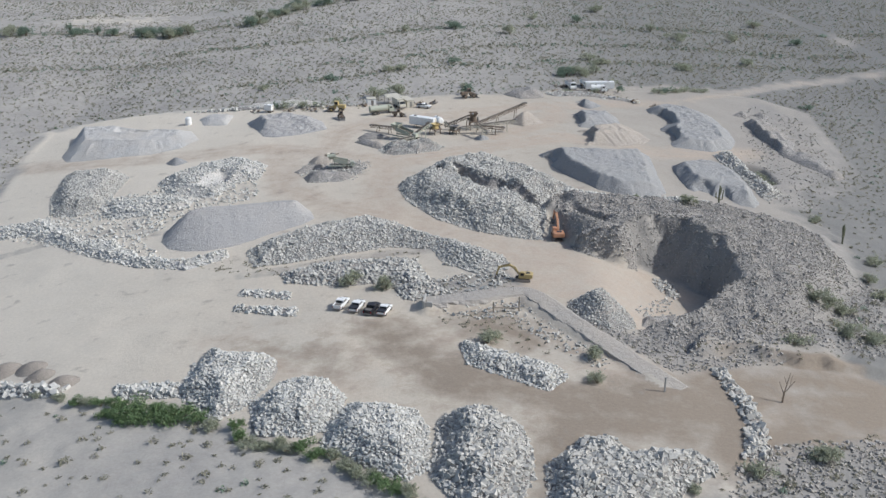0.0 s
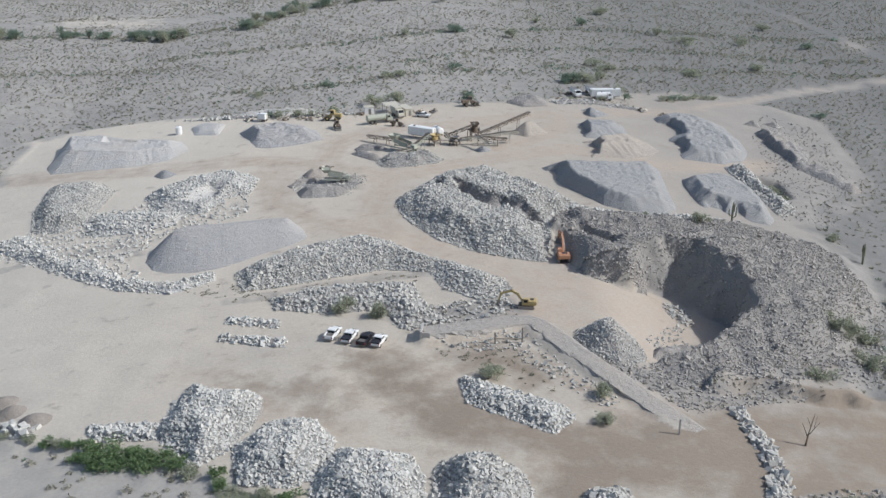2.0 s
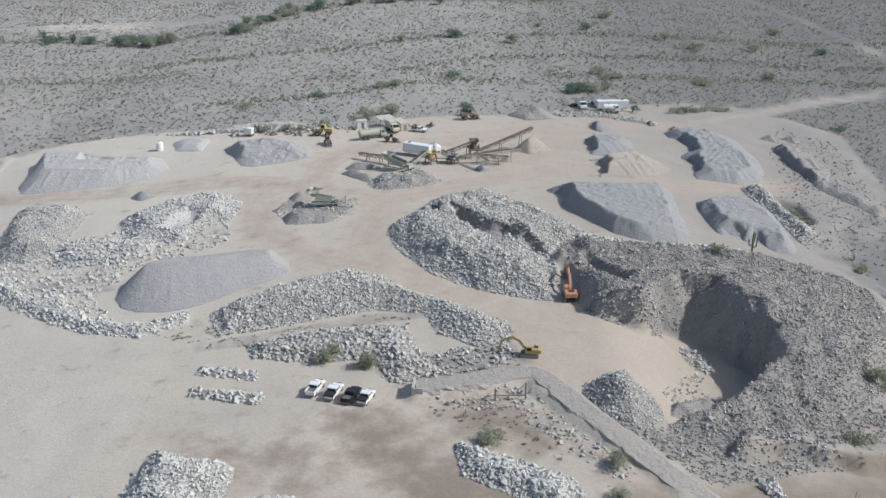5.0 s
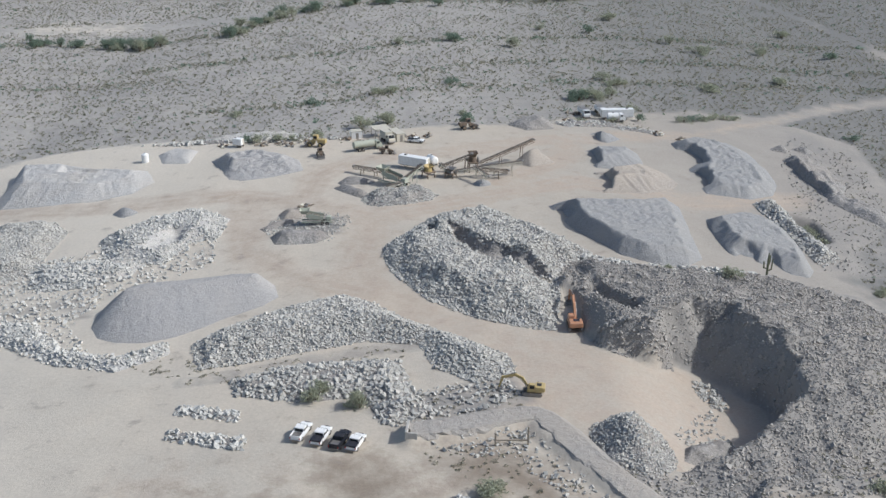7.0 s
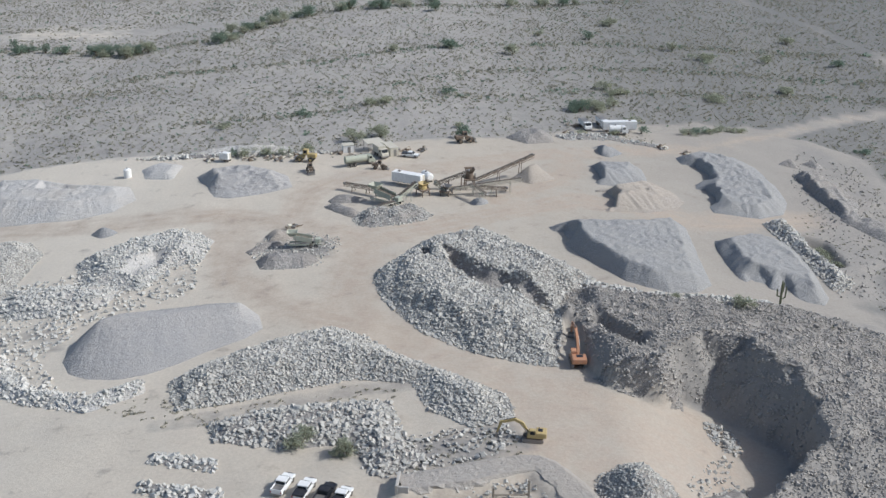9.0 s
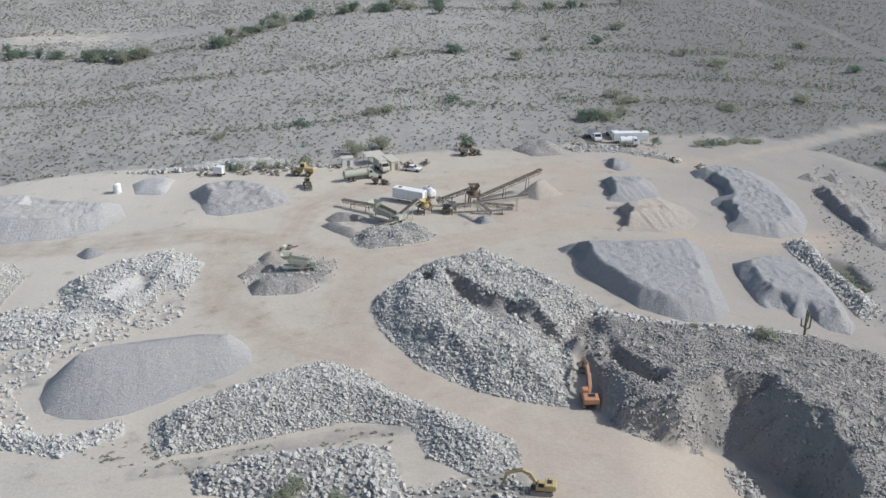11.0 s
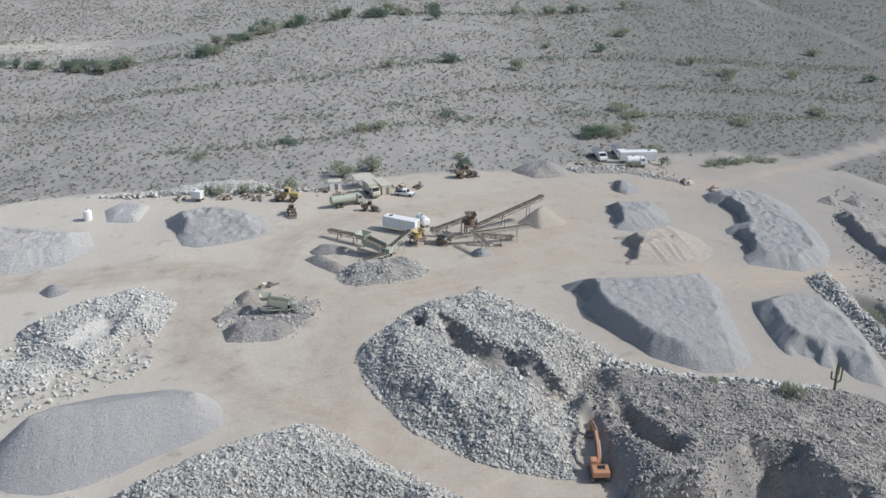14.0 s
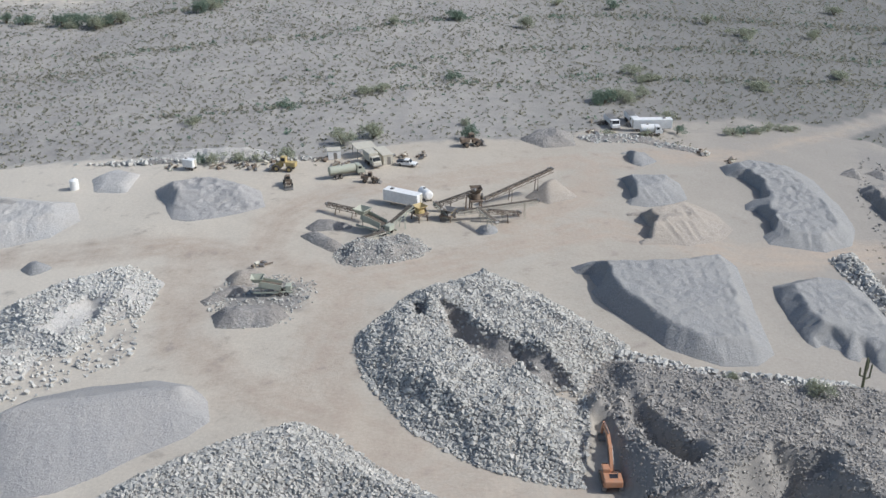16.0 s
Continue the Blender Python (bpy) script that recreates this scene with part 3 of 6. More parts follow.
rock_heap("rock_pile", "low strip of white rock on a brown earth bank", [(-1.4, 196), (4, 194), (16.2, 187.4), (18, 183.6), (14.2, 178.3), (7.2, 182.6), (-0.3, 187.8)], 1.5, 0.56, seed=6, single=200, group="rock piles")
rock_heap("rock_bank", "long curved bank of pale grey quarry rock", [(-54, 249), (-46.7, 257), (-36.7, 264), (-26.2, 269), (-20.1, 265), (-11.3, 256), (-2.5, 250), (7.4, 242.6), (8.6, 235.5), (1.8, 232), (-5.9, 238), (-9.1, 246.8), (-19, 248.4), (-28.5, 245.4), (-37.2, 242), (-50, 239)], 2.8, 0.54, M_ROCK2, seed=7, single=250, slope=0.5, group="rock piles")
rock_heap("rock_bank", "lower bank of large pale boulders behind parked pickups", [(-43, 233.6), (-31.3, 238.4), (-13, 239.8), (-9.2, 228), (-5.6, 221.4), (-13.5, 217.2), (-17.5, 226.6), (-29.8, 225.2), (-41.1, 228.6)], 1.7, 0.66, M_ROCK2, seed=8, single=250, cover=0.6, slope=0.5, group="rock piles")
rock_heap("rock_pile", "great oval heap of grey rock with a hollow crest", [(-20, 292), (-19.6, 297.5), (-11.5, 313), (2.2, 324), (9.5, 319), (19.4, 307), (28.5, 296), (21, 288.5), (18.6, 280), (18.8, 269.4), (17, 254.6), (9.5, 255.8), (1.9, 258.8), (-9, 268), (-17, 282)], 4.4, 0.53, M_ROCK2, seed=9, single=300, slope=0.62, lump=0.55,
          dents=[([(-5.6, 303), (-2, 301.8), (1.6, 293.5), (8.4, 289.4), (9.8, 285), (7.2, 280.8), (2, 283.2), (-3.3, 289.2)], 2.6), ([(-10.6, 304.6), (-7.7, 303.4), (-7.6, 297), (-10, 297)], 2.6), ([(7.6, 289.6), (13.6, 287), (18.6, 280), (18.2, 274), (14, 274.7), (9, 280.4)], 2.8)], group="rock piles")
rock_heap("rock_pile", "grey rubble heap on the upper bench", [(-119.4, 294.5), (-125, 310.7), (-127.5, 330), (-112, 330), (-104.5, 320), (-104.5, 304), (-104.5, 296), (-110.8, 290.4)], 3.0, 0.42, M_ROCK2, seed=10, single=60, slope=0.6, group="rock piles")
rock_heap("rock_bank", "bank of pale tumbled boulders below the bench", [(-104, 293), (-104.4, 300), (-87.3, 297.5), (-77.6, 298), (-77.6, 286.3), (-87, 283), (-98.3, 283.5)], 1.6, 0.68, seed=11, single=150, cover=0.5, slope=0.4, core=M_PALE, group="rock piles")
rock_heap("rock_bank", "curved bank of pale rubble at the bench edge", [(-92.8, 311), (-85.1, 322), (-70.7, 329), (-62.4, 320), (-61.8, 307), (-68.1, 305), (-71.6, 292.6), (-85.9, 295)], 2.8, 0.55, seed=12, single=200, cover=0.42, slope=0.5, core=M_PALE,
          dents=[([(-80, 300), (-74, 311), (-69.4, 311), (-70.6, 304), (-75, 297.5)], 2.0)], group="rock piles")
rock_heap("rock_berm", "winding berm of pale boulders above the yard", [(-134, 291), (-119, 291), (-100.6, 268.7), (-92.2, 265.4), (-80.5, 251), (-68, 246), (-59.6, 250.4), (-58, 246), (-67.1, 240.4), (-81.5, 245.8), (-99.5, 260), (-121, 281), (-131, 281)], 1.2, 0.6, seed=13, single=250, cover=0.5, slope=0.5, core=M_PALE, group="rock piles")
rock_heap("rock_berm", "ridge of grey boulders beside a gravel heap", [(77, 342), (82.7, 346.6), (86, 330), (90, 309), (84, 302), (81, 321)], 2.0, 0.85, M_ROCK2, seed=14, single=120, slope=0.6, group="rock piles")
rock_heap("rock_berm", "short row of white rocks on the yard", [(-50.5, 225.4), (-39.5, 221.8), (-39, 219), (-50.5, 222.6)], 0.4, 0.68, seed=15, single=100, cover=0.7, group="rock rows")
rock_heap("rock_berm", "short row of white rocks on the yard", [(-50, 217.4), (-36.2, 212.8), (-36.2, 209.8), (-49.5, 214.2)], 0.4, 0.7, seed=16, single=100, cover=0.7, group="rock rows")
rock_heap("rock_berm", "line of boulders closing off a dirt road", [(46.5, 192), (48.5, 192), (50, 184.5), (51, 178.5), (51.5, 170.5), (49, 161), (45.6, 161), (48.5, 171), (48.5, 178), (47.5, 184)], 0.6, 0.85, M_ROCK2, seed=17, single=100, cover=0.75, group="rock rows")
rock_heap("rock_berm", "low berm of white boulders at the scrub edge", [(-93, 191.5), (-80, 187), (-76, 185), (-77, 182), (-92, 187.5)], 0.8, 1.1, seed=18, single=100, cover=0.8, group="rock rows")
rock_heap("rock_berm", "low spread of white rubble at the scrub edge", [(-66, 184), (-53, 182), (-53, 177.5), (-64, 179)], 0.7, 0.7, seed=19, single=150, group="rock rows")
rock_heap("rock_berm", "strip of pale rubble along the plateau edge", [(22, 297), (45, 288.5), (56, 287), (64, 287.5), (64, 284.5), (45, 284.8), (26, 291)], 0.8, 0.8, seed=20, single=120, cover=0.5, group="rock rows")
PIT_HILL = [(19, 260), (20, 292), (46, 290), (70, 285), (90, 277), (92, 250), (74, 222), (57, 206), (42, 200), (34, 204), (42, 240), (28, 248)]
rock_heap("rubble_slope", "fine grey rubble spilled over the pit hill", PIT_HILL, 0.05, 0.31, M_ROCK3, seed=21, single=150, cover=0.28, lump=0.0, group="rock piles", avoid=(PIT, 0.8), bare=True)
rock_heap("rubble_slope", "scattered larger blocks over the pit hill", PIT_HILL, 0.05, 0.62, M_ROCK3, seed=24, single=200, cover=0.05, lump=0.0, group="rock piles", avoid=(PIT, 0.6), bare=True)
rock_heap("rubble_slope", "loose rubble on a scrubby earth slope", [(-8, 229), (6, 234), (10, 229), (3, 221), (-6, 219), (-14, 216.5), (-16, 221)], 0.15, 0.55, M_ROCK2, seed=22, single=120, cover=0.14, lump=0.0, group="rock piles", bare=True)

rock_heap("rubble_slope", "pale rubble fallen at the foot of the cut face", [(24, 250.6), (27, 251), (31, 250), (36, 250), (40, 251), (39.6, 248), (35, 246.6), (29.6, 246.8), (25.4, 248.4)], 0.7, 0.5, M_ROCK3, seed=61, single=120, cover=0.7, slope=0.5, group="rubble slopes")
rock_heap("rubble_slope", "blocks tumbled onto the pit floor", [(43, 246), (47, 246.5), (49, 242), (47.4, 236.6), (45, 238), (43.6, 241.6)], 0.5, 0.5, M_ROCK2, seed=62, single=120, cover=0.5, slope=0.4, group="rubble slopes", bare=True)
stock_heap("low mound of spoil at the pit's southern rim", [(35.4, 213), (37, 218), (41.6, 223), (45.6, 225.4), (47.4, 223), (44.6, 217.6), (40, 213.6)], [(38.6, 216.6, 1.5), (42, 220.6, 1.7), (45, 222.6, 1.4), (43, 218.6, 1.4), (40, 215.6, 1.3)], M_RUBBLE, coarse=0.3, rim=0.3)

SCATTER = [("pale rubble strewn over the western slope", [(-112, 300), (-62, 310), (-60, 290), (-80, 275), (-84, 262), (-72, 244), (-100, 262), (-132, 284)], 0.6, M_ROCK, 0.13, 26),
           ("stony rubble among scrub beside the entrance road", [(42, 153), (47, 163), (56, 167), (84, 176), (90, 160), (66, 146), (46, 138), (30, 140), (40, 148)], 0.5, M_ROCK3, 0.2, 27),
           ("rocky debris on the bank below the ramp", [(-6, 210.6), (3, 213.8), (10, 216), (18, 202.8), (27, 190.6), (25, 187), (15, 197), (8, 207.5), (0, 208)], 0.5, M_ROCK2, 0.14, 28),
           ("stony debris between the ramp and the hill", [(21, 208), (32, 205), (44, 199), (60, 204), (62, 198), (46, 192), (39, 188), (29, 199)], 0.4, M_ROCK3, 0.18, 33),
           ("grey debris over the quarry's eastern margin", [(84, 300), (98, 302), (118, 345), (120, 400), (104, 412), (94, 380), (92, 345)], 0.42, M_ROCK3, 0.03, 29),
           ("stony debris along the hill's foot", [(38, 198), (60, 203), (92, 206), (102, 240), (94, 252), (76, 224), (58, 207), (44, 202)], 0.42, M_ROCK3, 0.16, 30),
           ("loose stones on the pit floor's rim", [(36, 222), (42, 232), (46, 236), (44, 228), (47, 224), (40, 216)], 0.5, M_ROCK2, 0.16, 31)]
for words, poly, sz, mt, cv, sd in SCATTER:
    rock_heap("rubble_slope", words, poly, 0.05, sz, mt, seed=sd, single=60, cover=cv, lump=0.0, bare=True, group="rubble slopes")
for words, ring, tp in (("small grey rubble mound at the quarry's margin", [(94, 396), (97, 401), (101, 399), (100, 394)], 2.0), ("small grey rubble mound at the quarry's margin", [(102, 399), (106, 403), (110, 398), (106, 394)], 2.0), ("long rubble ridge on the eastern margin", [(99, 352), (104, 360), (112, 350), (118, 338), (114, 334), (106, 342)], 1.8)):
    gravel_heap("gravel_mound", words, ring, tp, 0.7, M_RUBBLE, 0.35, soft=1)

stock_heap("long dune of grey gravel with a sharp crest", [(-78.6, 261), (-75.4, 255.6), (-70.5, 252.6), (-64.6, 251.6), (-59.4, 253), (-54.4, 256.6), (-49.2, 261.3), (-43.2, 265.6), (-40.6, 270), (-42.3, 275.7), (-46.3, 281), (-53.2, 283.5), (-64, 282), (-72.8, 279.5), (-77.2, 275), (-79.2, 267.6)], [(-72.4, 267.2, 4.8), (-69, 270, 5.2), (-61.4, 271.4, 5), (-51.4, 275, 4.2), (-46.3, 275.4, 3.2), (-46.6, 274.2, 3.2), (-52, 273, 4.2), (-61.3, 269.2, 5), (-69, 267.6, 5)], gully=0.05, hummock=0.05, rim=0.06, wob=0.35, mat=M_DUNE)
stock_heap("broad pale gravel heap on the upper bench", [(-137, 352.5), (-133, 345), (-126.6, 343.8), (-116.9, 342.8), (-105.6, 343), (-95.2, 346.4), (-91, 354.5), (-96, 366), (-117.2, 373), (-127.1, 379), (-140, 381)], [(-135.2, 371.2, 4), (-129.4, 354, 4), (-109.2, 350.4, 3.3), (-97.5, 354.9, 2), (-99, 361.5, 2), (-115.6, 365.1, 3), (-124.4, 370.3, 4)], M_PALE, gully=0.1, hummock=0.2, scoops=[([(-123, 370), (-108, 366.5), (-110, 360), (-122, 363)], 1.0)])
gravel_heap("gravel_mound", "small cone of grey gravel", [(-97, 331.5), (-93.2, 335), (-89, 330.5), (-92, 327.4)], 2.2, 0.8)
stock_heap("heap of coarse grey gravel beside the haul road", [(-78.1, 370.7), (-72.1, 357.9), (-69, 352.2), (-64.5, 350.9), (-56.6, 353), (-48.4, 357.9), (-51.6, 367.6), (-57.1, 372), (-65.6, 377), (-74.5, 375.5)], [(-72.8, 367.5, 3.2), (-69.2, 361.4, 3.2), (-61.8, 364.6, 3), (-54.5, 361.7, 2.2), (-56, 367, 2.2), (-64.2, 370, 3.2)], coarse=0.24, gully=0.06, wob=0.9, mat=M_DUNE)
gravel_heap("gravel_mound", "low spread of pale grey gravel", [(-97.6, 380.6), (-92.5, 387), (-84.3, 381.9), (-84.8, 370.1), (-93.7, 371.4)], 1.2, 0.5, M_PALE)
stock_heap("great flat-topped heap of grey gravel", [(20.1, 327.6), (22.3, 319), (26.6, 310.1), (31.5, 302.6), (35.2, 296.9), (39.2, 294.1), (44.3, 292.2), (50.5, 293.3), (54.5, 297.8), (54.8, 310.9), (54.9, 323.5), (55.2, 334.2), (52.6, 339.5), (45.6, 335.4), (37.5, 332.1), (29.7, 330.3), (25, 331)], [(26.6, 323.3, 4.2), (28, 312.6, 4), (31.8, 307.1, 3.8), (36.6, 300.3, 3.5), (41, 297, 3.3), (50.3, 298.6, 2.6), (51.2, 312.4, 2.2), (52.1, 328, 1.8), (51.4, 335.5, 1.8), (44.8, 330.8, 2.6), (36.6, 327, 3.4)], scoops=[([(16, 325), (24.5, 325.5), (27.6, 321.5), (26.4, 317), (18, 317)], 1.7)])
stock_heap("flat-topped grey gravel heap with slumped edge", [(60.9, 326.8), (60.6, 319), (61, 310.9), (62, 303.5), (64.7, 299.5), (69.3, 299), (72.2, 297.4), (74.7, 294.6), (78.9, 293.8), (81.2, 298.4), (81.6, 309.3), (81.7, 321.2), (80.2, 329.9), (77.2, 333.2), (72.6, 333), (65.2, 329.5)], [(64, 322.6, 3.1), (64, 313.3, 3), (65.2, 306.8, 3), (70.3, 304.7, 3), (74.9, 302.8, 3), (77.8, 298.8, 2.5), (78.6, 307.1, 2.2), (77.8, 319.5, 2.2), (75, 327.4, 2.2), (70.6, 328, 2.6)], gully=0.24, rim=0.35, scoops=[([(63, 305), (67, 306.5), (69, 304), (68, 296), (63, 298)], 0.8), ([(70.5, 303.5), (73, 304), (73.5, 300), (72.5, 294), (70.6, 296)], 0.7)])
stock_heap("long heap of grey gravel beside the access road", [(62.3, 392.6), (63.4, 384.7), (65.2, 374.4), (63.6, 366.1), (63.2, 358.3), (65, 347.6), (70.6, 346.6), (77.3, 346.4), (84.3, 351.7), (88.2, 360.8), (88, 375.9), (85.6, 389.9), (81, 399), (76, 399), (68, 397.5)], [(66.4, 389.6, 2.8), (70.1, 379, 3), (70.5, 370, 3), (67.5, 361.7, 3), (68.8, 353, 2.9), (70.1, 350.3, 2.8), (76.6, 350.6, 2.6), (83.2, 356.7, 2.1), (83.2, 370, 2.2), (80, 385.1, 2.3), (75.5, 393, 2.5), (69, 392, 2.7)], hummock=0.3, rim=0.3, scoops=[([(56, 386), (67.5, 386.5), (70.2, 379), (69.6, 370.5), (56, 370)], 2.9), ([(56, 366.5), (66.4, 366), (68.8, 359.5), (67.4, 352), (56, 352)], 2.9)])
stock_heap("grey gravel heap with a dug dark face", [(32.9, 379.2), (33.3, 369.8), (36, 363.2), (40.2, 362.8), (46.4, 365.8), (50.6, 369.6), (50.4, 379.8), (47.6, 384), (38, 382.5)], [(37, 376, 3), (37.8, 368, 3), (44.9, 372.7, 2.5), (46.3, 379.2, 2.1)], scoops=[([(26, 379), (36.2, 379.4), (38.6, 372.5), (37.6, 366), (26, 366)], 3.0)])
stock_heap("brown heap of fines with a dug face", [(34.6, 357.6), (34.5, 348.3), (35.8, 340.4), (40.3, 341.6), (47, 342.3), (54.6, 347.5), (58.2, 353.5), (56, 362), (50.5, 367), (39, 359.5)], [(38.6, 353, 3.2), (39.4, 346.6, 3.2), (43.9, 349.9, 3), (50.7, 352.8, 2.3), (48.6, 361.7, 2.7)], M_BROWN, hummock=0.25, gully=0.3, rim=0.4, scoops=[([(26, 357), (37.8, 357), (40.4, 350.5), (38.4, 343), (26, 343)], 3.0)])
stock_heap("small grey gravel heap by the road", [(37, 398.6), (38.2, 393), (42.1, 390.2), (46.6, 394), (44.3, 401), (40, 401)], [(39.8, 396.6, 2.4), (40.2, 394.4, 2.4), (42, 394.6, 2)], scoops=[([(33, 399), (39.6, 399), (40.8, 395), (39, 391), (33, 391)], 2.2)])
gravel_heap("gravel_mound", "cone of brown fines under a conveyor head", [(12, 364.8), (16.5, 376), (19.8, 376), (24, 366.8), (17.2, 361)], 5.0, 0.95, M_BROWN, soft=2)
rock_heap("rock_pile", "grey rubble cone beside the pit floor", [(20, 213.5), (21.4, 218.6), (24.6, 222), (29, 223.4), (32.4, 220.5), (34.6, 214), (33, 207), (28.3, 203.3), (22.6, 206)], 4.6, 0.33, M_ROCK2, seed=23, single=120, cover=0.5, slope=0.74, lump=0.12, group="rock piles")
for mx, my, mr in ((-87.4, 196.6, 3.2), (-84.0, 192.4, 2.9), (-77.8, 187.6, 3.6), (-93.5, 197.2, 3.2)):
    ring = [(mx + mr * math.cos(k * 0.6283) * 1.05, my + mr * math.sin(k * 0.6283)) for k in range(10)]
    gravel_heap("gravel_mound", "low mound of dark crushed fines on the yard", ring, 1.7, 0.68, M_DARK, group="dark mounds", soft=3)
stock_heap("low mound of crushed rubble below a screening machine", [(-48.8, 305.7), (-46.9, 300.4), (-43.5, 299.8), (-36.8, 300.8), (-33.8, 304.5), (-37, 309.4), (-46.1, 309)], [(-45.6, 305, 2), (-44, 302.2, 2), (-37.6, 305, 1.4)], M_RUBBLE, coarse=0.2)
stock_heap("low grey tail of screened gravel", [(-52.4, 311.5), (-50.7, 309.4), (-46.6, 313), (-42, 316), (-46.9, 318.6)], [(-48.8, 312.9, 1.1), (-48, 313.4, 1.1), (-44.5, 315.3, 1)], M_RUBBLE, coarse=0.12)
stock_heap("small brown mound of fines behind a screening machine", [(-49.4, 321.2), (-47.7, 316.8), (-43.1, 317.3), (-40.4, 320.5), (-44.3, 325)], [(-46.4, 320.9, 1.8), (-45.8, 319.6, 1.8), (-43.2, 320.2, 1.4)], M_BROWN, coarse=0.12)
rock_heap("rubble_slope", "loose rubble strewn round a screening machine", [(-51.6, 312.6), (-48.2, 321), (-37, 321.5), (-30, 317.5), (-29.6, 309), (-35, 300.8), (-45.9, 300)], 0.05, 0.42, M_ROCK2, seed=32, single=60, cover=0.1, lump=0.0, bare=True, group="rubble slopes")
rock_heap("rock_pile", "jagged heap of grey rubble below the crushing plant", [(-29, 331.5), (-27.6, 336), (-24, 338), (-18, 341), (-12, 339.5), (-9, 334.5), (-11, 331), (-16, 328), (-23, 325.5), (-27, 326.5)], 1.8, 0.36, M_ROCK2, seed=25, single=80, cover=0.4, slope=0.55, lump=0.7, group="rock piles")
gravel_heap("gravel_mound", "low rubble heap at the desert edge", [(11.4, 407), (18, 417), (26, 416.5), (26.5, 403), (17.4, 400)], 2.4, 0.55, M_RUBBLE, lump=0.5)
gravel_heap("gravel_mound", "small grey stock heap beside a conveyor", [(-0.5, 344), (1.5, 348.5), (5, 348), (5.5, 343.5), (2, 341.5)], 1.5, 0.7)
stock_heap("long dark bank of rubble at the quarry's far corner", [(96, 387), (96.2, 378.4), (97.8, 371.1), (99.2, 361.7), (101, 351), (107, 357), (110, 368), (109, 384), (104, 393)], [(99, 384.3, 2.8), (99, 374.6, 2.8), (100.6, 364.9, 2.5), (102.4, 356, 2.3), (105, 361, 1.6), (105.5, 376, 1.6), (103, 386, 1.8)], M_RUBBLE, coarse=0.3, wob=1.2, rim=0.4)

# ---- scrub and trees ----


def leaf_shapes(n, seed, count, flat=0.75, leaf=0.105):
    """Rough round clumps of small leaf triangles, about one metre across."""
    rs = np.random.RandomState(seed)
    out = []
    for _ in range(n):
        v, f = [], []
        for k in range(count):
            d = rs.normal(0, 1, 3)
            d /= np.linalg.norm(d)
            c = d * rs.uniform(0.18, 0.5) * np.array([1, 1, flat])
            c[2] = abs(c[2]) + 0.04
            for _v in range(3):
                v.append(c + rs.normal(0, leaf, 3))
            f.append([3 * k, 3 * k + 1, 3 * k + 2])
        out.append((np.array(v), np.array(f)))
    return out


SHRUBS = leaf_shapes(5, 11, 26, 0.75)
FAR_SHRUBS = leaf_shapes(5, 12, 11, 0.8, 0.16)


def upright(rs, n):
    a = rs.uniform(0, 6.283, n)
    z, o = np.zeros(n), np.ones(n)
    return np.stack([np.stack([np.cos(a), -np.sin(a), z], -1), np.stack([np.sin(a), np.cos(a), z], -1), np.stack([z, z, o], -1)], 1)


def shrub_field(name, label, X, Y, s, mat, seed, shapes=SHRUBS):
    rs = np.random.RandomState(seed)
    n = len(X)
    me = joined_mesh(name, shapes, np.stack([X, Y, land(X, Y) - 0.03], -1), s, upright(rs, n), rs.randint(0, len(SHRUBS), n), mat)
    return tagged(new(name, me), label, "scrub", kind="stuff")


WASHES = [[(-260, 545), (-196, 560), (-155, 549), (-140, 562), (-110, 580), (-100, 610), (-78, 640), (-40, 652), (25, 650), (90, 690)]]
BANDS = [[(-60, 462), (-30, 472), (0, 500), (60, 512), (140, 520), (260, 535)], [(-90, 430), (-50, 436), (-20, 455), (20, 462)], [(-140, 500), (-60, 520), (-20, 545)], [(-20, 545), (60, 560), (160, 575), (300, 590)], [(-200, 470), (-120, 482)], [(30, 470), (100, 480), (190, 500)]]


